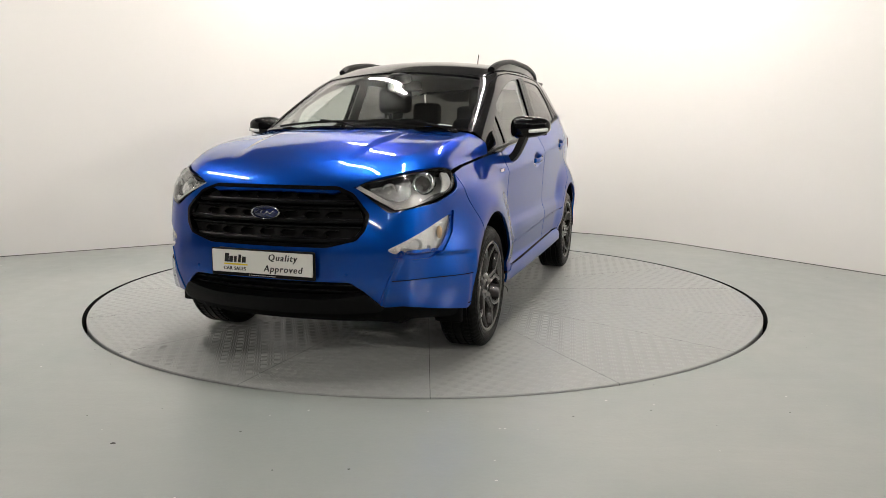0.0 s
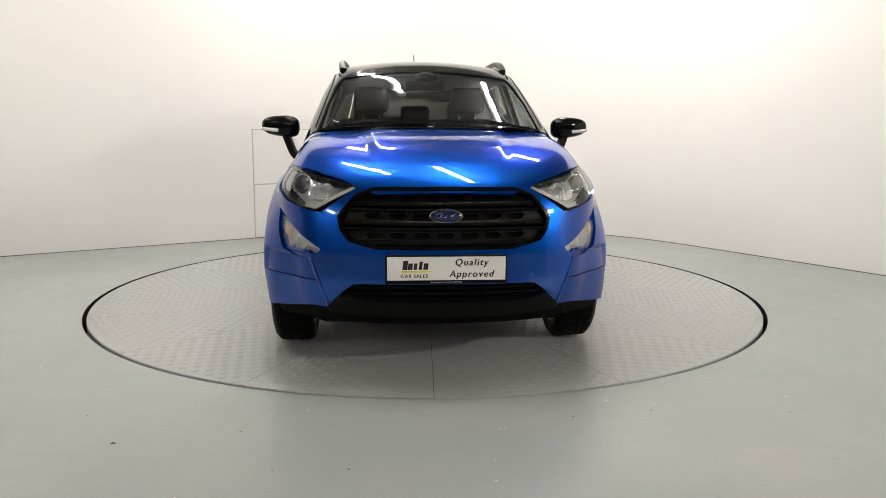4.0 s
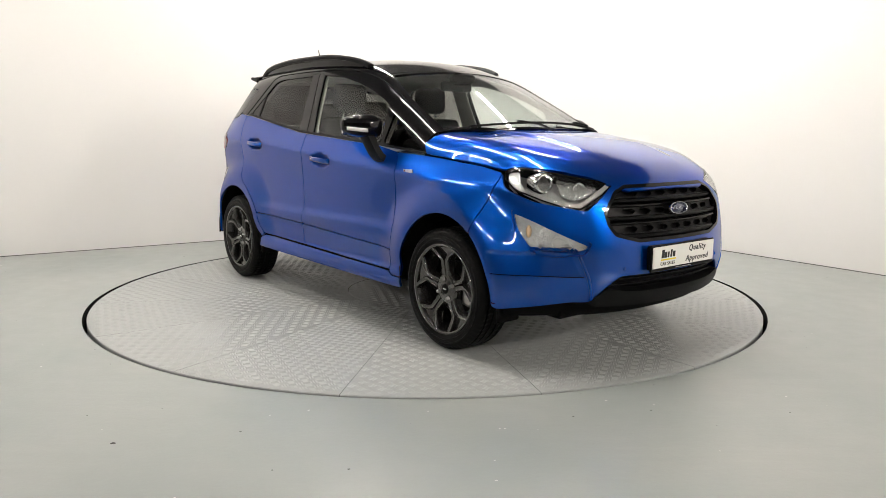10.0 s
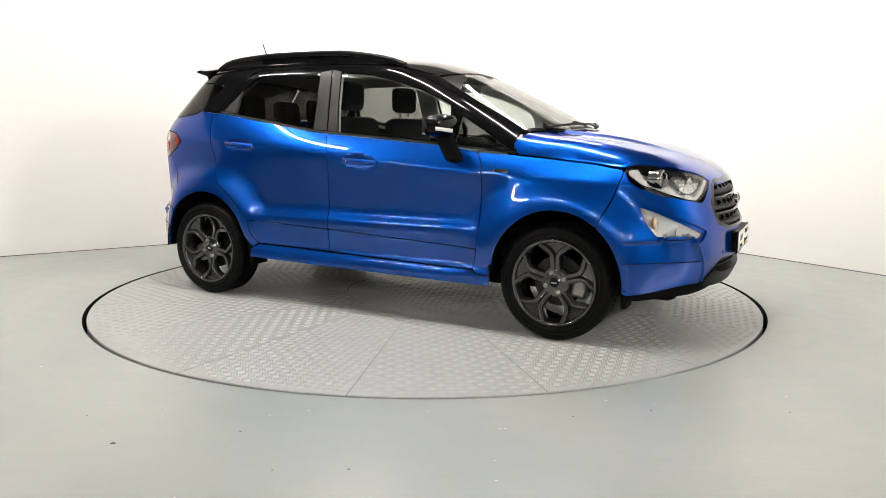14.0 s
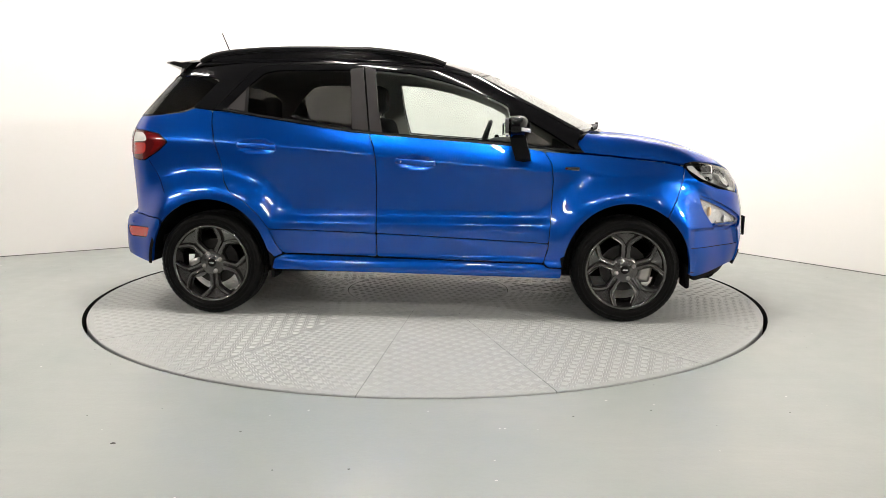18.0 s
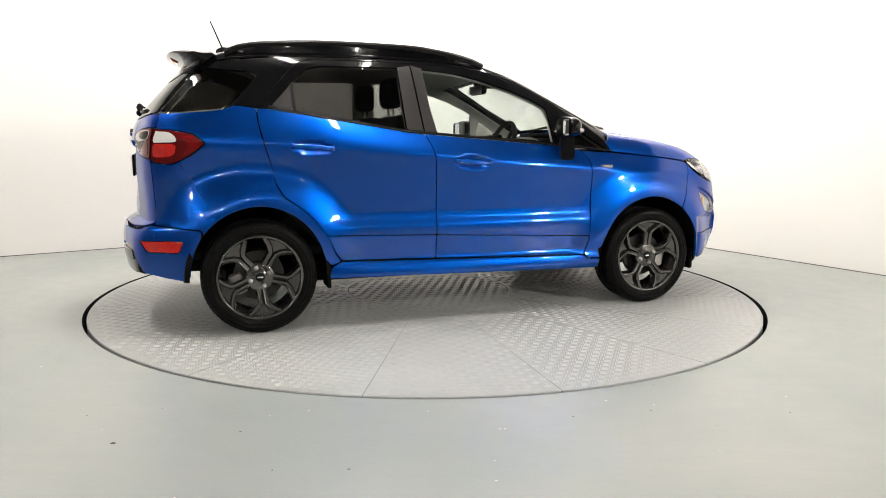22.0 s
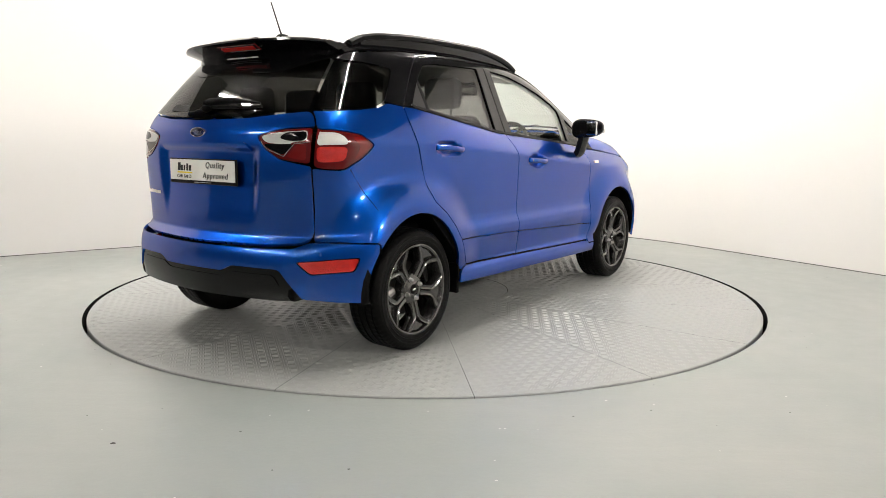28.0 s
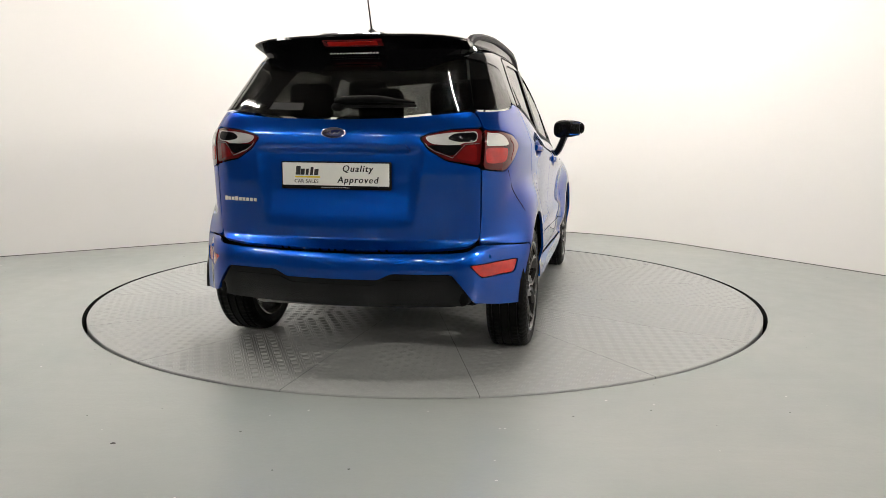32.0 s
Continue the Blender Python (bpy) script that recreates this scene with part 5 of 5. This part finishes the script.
def build_rear(car, gate):
    low, cab, R = shell_low, shell_cab, on_rear
    # lower valance
    d = R(low, [(0, 0.452), (0.215, 0.452), (0.275, 0.48), (0.54, 0.478), (0.633, 0.348), (0.55, 0.336), (0, 0.332)])
    ring = [to_rear(p) for p in both(d)]
    part("rear_valance", panel_mesh("rear_valance", low, REAR_MAP, ring, step=0.024, lift=-0.008, thick=0.06, gap=-0.004), BLACK, car, "glossy black lower valance")
    inner = R(low, [(0, 0.432), (0.20, 0.432), (0.265, 0.458), (0.515, 0.456), (0.55, 0.405), (0, 0.395)])
    part("valance_recess", panel_mesh("valance_recess", low, REAR_MAP, [to_rear(p) for p in both(inner)], step=0.03, lift=-0.004, thick=0.01, gap=0), BLACK, car, "glossy black recess line")
    # tailgate furniture
    p = number_plate(tuple(rear_point(0, 0.925, 0.014)), -90, 0)
    p.parent = car
    b = oval_badge("badge", tuple(rear_point(0, 1.112, 0.006)), -90, -6, 0.118, 0.05)
    b.parent = car
    part("plate_lintel", panel_mesh("plate_lintel", low, REAR_MAP, [to_rear(q) for q in both(R(low, [(0, 1.072), (0.325, 1.066), (0.352, 1.03), (0, 1.026)]))], step=0.02, lift=0.012, thick=0.03, gap=0), BLUE, gate)
    name = new("model_name")
    name.parent = car
    tagged(name, "row of small chrome letter bars")
    for i in range(9):
        y = 0.60 - i * 0.0225
        q = rear_point(y, 0.797, 0.002)
        ob = part("mark_bar", boxed((-0.003, -0.0085, -0.008 if i not in (0, 3) else -0.009), (0.0, 0.0085, 0.008 if i not in (0, 3) else 0.011), 0.001), SIGN_WHITE, name)
        ob.matrix_basis = Matrix.Translation(q) @ pose(0, 0, 0, 0, 0, -15)
    # frit on the rear pane's head with its notch
    fr = R(cab, [(0, 1.435), (0.125, 1.435), (0.15, 1.405), (0.25, 1.402), (0.34, 1.41), (0.45, 1.45), (0.53, 1.475), (0.4, 1.512), (0, 1.525)])
    part("rear_window_band", panel_mesh("rear_window_band", cab, REAR_MAP, [to_rear(q) for q in both(fr)], step=0.03, lift=0.003, thick=0.004, gap=0), BLACK, gate, "black band across the pane's head")
    st = [to_rear(q) for q in R(cab, [(-0.36, 1.222), (-0.18, 1.216), (-0.18, 1.25), (-0.345, 1.254)])]
    ob = part("window_sticker", panel_mesh("window_sticker", cab, REAR_MAP, st, step=0.05, lift=0.0015, thick=0.001, gap=0, rounds=0), DASH, car, "small grey window sticker with worn print")
    # wiper
    w = new("rear_wiper")
    w.parent = car
    a, m, t = rear_point(0.012, 1.238, 0.030, cab), rear_point(-0.17, 1.243, 0.034, cab), rear_point(-0.35, 1.240, 0.016, cab)
    v, f = tube_along(spread([a, (a + m) / 2, m, t], 14), [0.012, 0.018, 0.02, 0.02, 0.019, 0.018, 0.017, 0.016, 0.015, 0.012, 0.008, 0.007, 0.006, 0.005], 8)
    part("wiper_arm", mesh_of("wiper_arm", v, f), PLASTIC, w)
    v, f = sweep([rear_point(y, 1.228 + 0.006 * abs(y + 0.15), 0.008, cab) for y in np.linspace(0.0, -0.36, 9)], [(-0.005, -0.006), (0.005, -0.006), (0.005, 0.006), (-0.005, 0.006)])
    part("wiper_blade", mesh_of("wiper_blade", v, f, False), RUBBER, w)
    q = rear_point(0.0, 1.222, 0.012, cab)
    part("wiper_pivot", ellipsoid(bmesh.new(), q, (0.022, 0.03, 0.02)), PLASTIC, w, smooth=True)
    # roof spoiler
    sp = new("spoiler")
    sp.parent = car
    ys = np.linspace(-0.545, 0.545, 47)
    prof = []
    for y in ys:
        e = abs(y) / 0.545
        drop = 0.012 * e ** 7
        tip_x = -1.705 + 0.065 * e ** 2 + 0.055 * e ** 8
        tip_z = 1.570 - 0.010 * e ** 2 - drop
        root_x = -1.44
        rz = float(roof_top(np.array(root_x), np.array(y))) - 0.012 * e ** 8
        mid_x = (tip_x + root_x) / 2
        mz = (rz + tip_z) / 2 + 0.001
        hump = 0.006 if abs(y) < 0.155 else 0.0
        foot = rear_point(y * 0.94, 1.468 + 0.022 * e ** 4, 0.004, cab)
        prof.append([(root_x, y, rz - 0.006), (root_x - 0.02, y, rz + 0.004), (mid_x, y, mz + hump), (tip_x + 0.03, y, tip_z + 0.010 + hump), (tip_x, y, tip_z + 0.003), (tip_x - 0.001, y, tip_z - 0.007),
                     (tip_x + 0.050, y, tip_z - 0.036 * (1 - 0.4 * e ** 4)), (tip_x + 0.092, y * 0.99, tip_z - 0.058 * (1 - 0.4 * e ** 4)), tuple(foot)])
    n = len(prof[0])
    verts = [q for r in prof for q in r]
    faces = [(i * n + k, i * n + k + 1, i * n + n + k + 1, i * n + n + k) for i in range(len(ys) - 1) for k in range(n - 1)]
    faces += [tuple(range(n)), tuple(reversed(range((len(ys) - 1) * n, len(ys) * n)))]
    ob = part("blade", mesh_of("blade", verts, faces), BLACK, sp, "glossy black spoiler blade")
    sharp(ob, 40)
    slope = pose(-1.660, 0, 1.541, 0, 33, 0)
    part("high_brake_light", boxed((-0.026, -0.150, -0.008), (0.026, 0.150, 0.004), 0.004), DARK_RED, sp, "dark red brake light strip").matrix_basis = slope
    part("light_strip", boxed((-0.015, -0.125, -0.010), (0.012, 0.125, -0.004), 0.002), RED_BRIGHT, sp).matrix_basis = slope
    word_bars(sp, 15, 0.25, 0.014, pose(*(Vector(rear_point(0, 1.478, 0.018, cab))), 90, 0, -90) @ pose(0, 0, 0, -38, 0, 0))
    # aerial
    e = new("aerial")
    e.parent = car
    part("base", ellipsoid(bmesh.new(), (-1.36, 0, 1.612), (0.055, 0.02, 0.032)), SATIN, e, smooth=True)
    v, f = tube_along([(-1.37, 0, 1.63), (-1.385, 0, 1.665), (-1.44, 0, 1.80)], [0.006, 0.0045, 0.0035], 8)
    part("rod", mesh_of("rod", v, f), SATIN, e)


def build_sides(car, doors_f, doors_r):
    # mirrors
    for k, s in ((0, -1), (1, 1)):
        m = new("door_mirror")
        m.parent = car
        tagged(m, "glossy black door mirror with a white indicator strip")
        bm = ellipsoid(bmesh.new(), (0, 0, 0), (0.075, 0.118, 0.072), 2.9, 18, 32)
        for v in bm.verts:
            x, y, z = v.co
            t = (y + 0.118) / 0.236
            v.co = (x * (0.75 + 0.35 * t) - 0.02 * (1 - t), y, z * (0.72 + 0.33 * t) + 0.010 * (1 - t))
            if v.co.x < -0.035:
                v.co.x = -0.035 + (v.co.x + 0.035) * 0.25
        v, f = bm_lists(bm)
        v = [(x * 1.08 + 0.605, y * 0.98 - 0.900, z * 1.0 + 1.150) for x, y, z in v]
        if s > 0:
            v, f = flipped(v, f)
        part("mirror_cap", mesh_of("mirror_cap", v, f), BLACK, m)
        gl = part("mirror_glass", boxed((-0.004, -0.085, -0.048), (0.0, 0.085, 0.048), 0.012, 3), CHROME, m, "mirror glass")
        gl.matrix_basis = pose(0.561, s * 0.905, 1.153, 0, 0, s * 12)
        path = [(0.645, s * 0.79, 0.965), (0.64, s * 0.815, 0.985), (0.62, s * 0.845, 1.045), (0.605, s * 0.87, 1.11)]
        v, f = sweep(spread(path, 8), [(-0.018, -0.045), (0.018, -0.045), (0.026, 0.0), (0.018, 0.045), (-0.018, 0.045), (-0.026, 0.0)], (1, 0, 0))
        part("mirror_foot", sharp_mesh(v, f), SATIN, m, "satin black mirror foot")
        strip = [(0.674, s * 0.905, 1.128), (0.671, s * 0.945, 1.131), (0.656, s * 0.977, 1.135), (0.624, s * 1.006, 1.139)]
        v, f = sweep(spread(strip, 9), [(-0.006, -0.010), (0.004, -0.010), (0.006, 0.0), (0.004, 0.010), (-0.006, 0.010)])
        part("indicator_strip", mesh_of("indicator_strip", v, f), WHITE_LENS, m, "white indicator strip")
    # handles
    for doors, (hx, hz) in ((doors_f, HANDLES[0]), (doors_r, HANDLES[1])):
        pts = [side_point(hx + u, hz - 0.055 * u + 0.002, o) for u, o in ((-0.118, 0.002), (-0.095, 0.024), (-0.04, 0.040), (0.04, 0.041), (0.095, 0.026), (0.118, 0.002))]
        v, f = sweep(spread(pts, 15), [(-0.006, -0.014), (0.004, -0.015), (0.010, -0.006), (0.010, 0.008), (0.004, 0.015), (-0.006, 0.014)])
        made = two_sided("door_handle", v, f, BLUE, doors, "body-coloured pull handle")
        if doors is doors_f:
            c = side_point(hx - 0.098, hz + 0.006, 0.030)
            bm = ellipsoid(bmesh.new(), c, (0.009, 0.004, 0.009))
            part("lock", bm, CHROME, doors_f[0], "bright lock barrel", smooth=True)
    # wing badges
    q = side_point(0.93, 0.912, 0.0)
    v, f = bm_lists(boxed((0.888, q[1] - 0.003, 0.903), (0.973, q[1] + 0.004, 0.922), 0.002))
    both_b = two_sided("wing_badge", v, f, CHROME, (car, car), "small bright wing badge", False)
    v, f = bm_lists(boxed((0.893, q[1] - 0.0036, 0.908), (0.903, q[1] - 0.002, 0.918)))
    two_sided("badge_field", v, f, RED_LENS, both_b, "", False)
    # shut line of the rear door's upper frame and the roof seam
    line = [(-1.243, 1.25), (-1.18, 1.318), (-1.108, 1.398), (-1.045, 1.465), (-0.98, 1.516), (-0.92, 1.529), (-0.6, 1.531), (-0.2, 1.527), (0.1, 1.503), (0.33, 1.448), (0.6, 1.325), (0.8, 1.222), (0.93, 1.15)]
    pts = spread([side_point(x, z, 0.0005, shell_cab) for x, z in line], 60)
    two_sided("door_frame_gap", *tube_along(pts, 0.0028, 6), GAP, (car, car))
    line = [(-1.655, 0.945), (-1.60, 0.862), (-1.54, 0.755), (-1.487, 0.655)]
    pts = spread([side_point(x, z, 0.0002) for x, z in line], 14)
    two_sided("quarter_joint", *tube_along(pts, 0.0017, 6), GAP, (car, car))
    # roof rails
    path = spread([(0.165, -0.538, 1.535), (0.08, -0.545, 1.566), (-0.07, -0.553, 1.597), (-0.34, -0.558, 1.626), (-0.8, -0.552, 1.632), (-1.15, -0.532, 1.618), (-1.3, -0.518, 1.598), (-1.39, -0.508, 1.562)], 40)
    v, f = sweep(path, [(-0.022, -0.018), (0.022, -0.022), (0.024, 0.0), (0.012, 0.012), (-0.012, 0.012), (-0.024, 0.0)])
    rails = two_sided("roof_rail", v, f, SATIN, (car, car), "satin black roof rail")
    for ob in rails:
        sharp(ob, 40)
    v, f = sweep([(p[0], p[1] + 0.004, p[2] - 0.03) for p in path[2:-2]], [(-0.016, -0.045), (0.016, -0.045), (0.014, 0.018), (-0.014, 0.018)])
    two_sided("rail_foot", v, f, BLACK, rails, "", False)
    # mudflaps and arch liners
    for ax in (AXLE_F, AXLE_R):
        verts, faces = [], []
        n = 24
        for i in range(n + 1):
            a = radians(-2 + 184 * i / n)
            for r, y in ((0.372, -0.842), (0.395, -0.835), (0.405, -0.80), (0.41, -0.46), (0.30, -0.45), (0.05, -0.45)):
                verts.append((ax + r * math.cos(a), y, 0.325 + r * 1.045 * math.sin(a)))
        for i in range(n):
            for k in range(5):
                faces.append((6 * i + k, 6 * i + k + 1, 6 * i + 7 + k, 6 * i + 6 + k))
        two_sided("arch_liner", verts, faces, PLASTIC, (car, car), "rough black wheel arch liner")
    flap = boxed((-0.885, -0.83, 0.232), (-0.862, -0.68, 0.40), 0.006)
    two_sided("mudflap", *bm_lists(flap), PLASTIC, (car, car), "black mudflap", False)
    flap = boxed((1.615, -0.80, 0.205), (1.645, -0.66, 0.34), 0.012)
    two_sided("wheel_deflector", *bm_lists(flap), PLASTIC, (car, car), "black wheel deflector", False)
    part("underbody", boxed((-1.45, -0.60, 0.225), (1.86, 0.60, 0.32), 0.05), PLASTIC, car, "dark underbody tray")
    for s in (-1, 1):
        part("sill_box", boxed((-0.86, s * 0.74 - 0.04, 0.29), (0.86, s * 0.74 + 0.04, 0.40), 0.02), PLASTIC, car)
    part("boot_pan", boxed((-1.90, -0.62, 0.33), (-1.40, 0.62, 0.42), 0.03), PLASTIC, car, "dark boot pan")
    part("exhaust_box", boxed((-1.80, 0.10, 0.27), (-1.60, 0.50, 0.36), 0.04), STEEL, car, "dull steel exhaust box")


def sharp_mesh(v, f, degrees=35):
    me = mesh_of("piece", v, f)
    me.set_sharp_from_angle(angle=radians(degrees))
    return me


def build_front_top(car):
    # cowl and wipers under the windscreen
    v, f = sweep(spread([(1.035, -0.60, 1.100), (1.125, -0.40, 1.108), (1.17, 0, 1.110), (1.125, 0.40, 1.108), (1.035, 0.60, 1.100)], 25), [(-0.09, -0.02), (0.05, -0.03), (0.06, 0.0), (-0.09, 0.012)])
    part("cowl", mesh_of("cowl", v, f), PLASTIC, car, "black scuttle panel")
    for y0, y1, arm in ((-0.50, 0.10, 0.12), (0.02, 0.56, 0.50)):
        w = new("wiper")
        w.parent = car
        line = []
        for y in np.linspace(y0, y1, 9):
            x = 1.155 - 0.32 * y * y
            line.append((x, y, float(roof_top(np.array(x), np.array(y))) + 0.012))
        v, f = sweep(line, [(-0.010, -0.004), (0.010, -0.004), (0.006, 0.008), (-0.006, 0.008)])
        part("wiper_blade", mesh_of("wiper_blade", v, f, False), RUBBER, w)
        a = Vector((1.16 - 0.32 * y1 * y1, y1 + 0.01, 1.122))
        m = Vector(line[4])
        v, f = sweep([a, a + Vector((-0.005, -0.06, 0.022)), (a + m) / 2 + Vector((0.015, 0, 0.022)), m + Vector((0, 0, 0.014))], [(-0.010, -0.005), (0.010, -0.005), (0.008, 0.006), (-0.008, 0.006)])
        part("wiper_arm", mesh_of("wiper_arm", v, f, False), SATIN, w)
        part("wiper_pivot", ellipsoid(bmesh.new(), a, (0.02, 0.02, 0.018)), SATIN, w, smooth=True)
    for s in (-1, 1):
        line = [front_point(s * (0.515 + 0.36 * (z - 0.33)), z, -0.001) for z in np.linspace(0.338, 0.556, 9)]
        v, f = tube_along(line, 0.0075, 8)
        part("bumper_blade", mesh_of("bumper_blade", v, f), BLUE, car)
        line = [front_point(s * y, 0.457, -0.0005) for y in np.linspace(0.57, 0.70, 5)]
        line += [np.array(q) * (1, -s, 1) for q in on_side(shell_low, [(x, 0.457) for x in (1.80, 1.74, 1.68, 1.63)])]
        v, f = tube_along(line, 0.0022, 6)
        part("bumper_joint", mesh_of("bumper_joint", v, f), GAP, car)
    p = number_plate((2.117, 0, 0.532), 90, 0)
    p.parent = car
    part("plate_mount", boxed((2.03, -0.25, 0.47), (2.106, 0.25, 0.59), 0.01), SATIN, car)
    for s in (-1, 1):
        q = front_point(s * 0.385, 0.49, 0.001)
        part("parking_sensor", ellipsoid(bmesh.new(), q, (0.004, 0.009, 0.009)), BLUE, car, smooth=True)
        q = rear_point(s * 0.70, 0.556, 0.001)
        part("parking_sensor", ellipsoid(bmesh.new(), q, (0.004, 0.009, 0.009)), BLUE, car, smooth=True)


def seat(car, x, y, width, back, label):
    e = new("seat")
    e.parent = car
    tagged(e, label)
    part("seat_cushion", boxed((x - 0.25, y - width / 2, 0.52), (x + 0.25, y + width / 2, 0.66), 0.05, 3), CLOTH, e, smooth=True)
    b = part("backrest", boxed((-0.07, -width / 2, 0), (0.07, width / 2, back), 0.06, 3), CLOTH, e, smooth=True)
    b.matrix_basis = pose(x - 0.24, y, 0.62, 0, -14, 0)
    return e


def headrest(e, x, y, z, w=0.26):
    part("headrest", boxed((x - 0.05, y - w / 2, z), (x + 0.05, y + w / 2, z + 0.19), 0.045, 4), CLOTH, e, smooth=True)
    for s in (-1, 1):
        v, f = tube_along([(x + 0.005, y + s * 0.06, z - 0.09), (x, y + s * 0.06, z + 0.03)], 0.007, 8)
        part("headrest_post", mesh_of("headrest_post", v, f), CHROME, e)


def build_cabin(car):
    for y in (-0.36, 0.36):
        e = seat(car, 0.02, y, 0.50, 0.62, "dark grey cloth front seat")
        headrest(e, -0.38, y, 1.265)
    bench = seat(car, -0.85, 0.0, 1.22, 0.56, "dark grey cloth rear bench")
    for y in (-0.40, 0.0, 0.40):
        headrest(bench, -1.22, y, 1.19 if y else 1.16, 0.25)
    # dashboard
    v, f = sweep([(0.72, y, 0.98 - 0.05 * abs(y)) for y in np.linspace(-0.66, 0.66, 13)], [(-0.34, -0.1), (-0.28, 0.03), (-0.10, 0.06), (0.2, 0.01), (0.2, -0.25), (-0.30, -0.25)])
    part("dashboard", sharp_mesh(v, f, 50), DASH, car, "dark grey dashboard")
    part("binnacle", ellipsoid(bmesh.new(), (0.53, -0.36, 1.03), (0.12, 0.17, 0.065), 2.6), DASH, car, smooth=True)
    part("screen", boxed((0.47, -0.12, 0.98), (0.50, 0.12, 1.11), 0.01), BLACK, car, "black centre screen")
    e = new("steering_wheel")
    e.parent = car
    ring = [(0.0 + 0.185 * math.cos(a) * 0.35, 0.185 * math.sin(a), 0.185 * math.cos(a) * 0.94) for a in np.linspace(0, 2 * math.pi, 33)[:-1]]
    v, f = tube_along([(0.38 + x, -0.36 + y, 1.015 + z) for x, y, z in ring], 0.015, 8, True)
    part("wheel_rim", mesh_of("wheel_rim", v, f), DASH, e)
    part("wheel_boss", ellipsoid(bmesh.new(), (0.40, -0.36, 1.01), (0.03, 0.07, 0.06), 3), DASH, e, smooth=True)
    for a in (90, 210, 330):
        p = ring[int(a / 360 * 32) % 32]
        v, f = tube_along([(0.40, -0.36, 1.01), (0.38 + p[0], -0.36 + p[1], 1.015 + p[2])], 0.014, 6)
        part("wheel_spoke", mesh_of("wheel_spoke", v, f), DASH, e)
    # lining
    m = new("inside_mirror")
    m.parent = car
    part("mirror_shell", boxed((0.34, -0.125, 1.385), (0.38, 0.125, 1.45), 0.018, 3), SATIN, m, smooth=True)
    part("mirror_face", boxed((0.337, -0.115, 1.39), (0.341, 0.115, 1.445), 0.002), CHROME, m)
    part("sensor_pod", ellipsoid(bmesh.new(), (0.42, 0, 1.465), (0.09, 0.07, 0.035), 2.5), SATIN, m, smooth=True)
    top = [(0.36, 0, 1.5), (0.34, -0.3, 1.5)] + on_side(shell_cab, [(0.28, 1.475), (-0.1, 1.515), (-0.6, 1.525), (-1.1, 1.515), (-1.42, 1.48)]) + [(-1.5, -0.4, 1.53), (-1.52, 0, 1.56)]
    part("headlining", panel_mesh("headlining", shell_cab, ROOF_MAP, [to_roof(p) for p in both(top)], step=0.08, lift=-0.045, thick=0.008, gap=0), LINING, car, "pale grey headlining")
    side = [(0.97, 1.03), (0.97, 1.12), (0.55, 1.352), (0.346, 1.452), (0.15, 1.505), (-0.1, 1.525), (-0.6, 1.535), (-1.1, 1.525), (-1.42, 1.49), (-1.25, 1.42), (-1.36, 1.27), (-1.15, 1.22), (-0.384, 1.10), (0.577, 1.03)]
    holes = [GLASS_REAR, GLASS_FRONT, GLASS_CORNER]
    panel("pillar_lining", shell_cab, side_map, side, LINING, car, "pale grey pillar trim", holes=holes, step=0.035, lift=-0.03, thick=0.008, gap=0)
    panel("door_card", shell_low, side_map, [(0.80, 1.0), (0.78, 0.45), (-0.85, 0.48), (-1.15, 0.80), (-1.22, 1.2), (-0.384, 1.10), (0.577, 1.03)], DASH, car, "dark inner door trim", step=0.06, lift=-0.07, thick=0.012, gap=0)
    panel("boot_side", shell_low, side_map, [(-1.22, 1.2), (-1.20, 0.75), (-1.66, 0.70), (-1.68, 1.19), (-1.36, 1.23)], DASH, car, "dark boot trim", step=0.06, lift=-0.05, thick=0.012, gap=0)
    part("cabin_floor", boxed((-1.80, -0.62, 0.40), (0.95, 0.62, 0.46), 0.01), DASH, car, "dark carpeted floor")
    part("bulkhead", boxed((0.92, -0.70, 0.30), (0.98, 0.70, 1.08), 0.01), PLASTIC, car, "dark bulkhead")
    part("parcel_shelf", boxed((-1.72, -0.55, 1.09), (-1.32, 0.55, 1.115), 0.01), DASH, car, "dark parcel shelf")
    part("gate_lining", boxed((-1.80, -0.55, 0.62), (-1.765, 0.55, 1.14), 0.02), DASH, car, "dark tailgate trim")
    part("engine_cover", boxed((1.02, -0.50, 0.35), (1.88, 0.50, 0.86), 0.06), PLASTIC, car, "black engine bay cover")
    for s in (-1, 1):
        part("strut_tower", boxed((1.02, s * 0.56 - 0.06, 0.74), (1.62, s * 0.56 + 0.10, 0.84), 0.02), PLASTIC, car)


# ---- build ----
build_room()
build_lights()
table = turntable()
car = new("car")
doors_f, doors_r, gate = car_body(car)
build_grille(car)
build_headlamps(car)
build_tail_lamps(car, gate)
build_rear(car, gate)
build_sides(car, doors_f, doors_r)
build_front_top(car)
build_cabin(car)
for axle in (AXLE_F, AXLE_R):
    for flank in (-1, 1):
        wheel_parts(car, axle, flank)
tagged(car, "blue compact crossover with glossy black roof on the turntable", "car")

# ---- the turntable's slow, even turn carries the car ----
CAR_OFF = Matrix.Translation((-0.004, -0.045, 0.0025))
TURNS = ((0, -109.55), (3, -92.35), (6, -75.1), (9, -57.85), (12, -40.5), (14, -28.8), (17, -11.1), (19, 0.6), (21, 12.2), (23, 23.75), (25, 35.35), (28, 52.8), (30, 64.4), (32, 75.9))


def motions():
    walk(table, [(t, pose(0, 0, 0, 0, 0, a)) for t, a in TURNS])
    walk(car, [(t, pose(0, 0, 0, 0, 0, a) @ CAR_OFF) for t, a in TURNS])


motions()
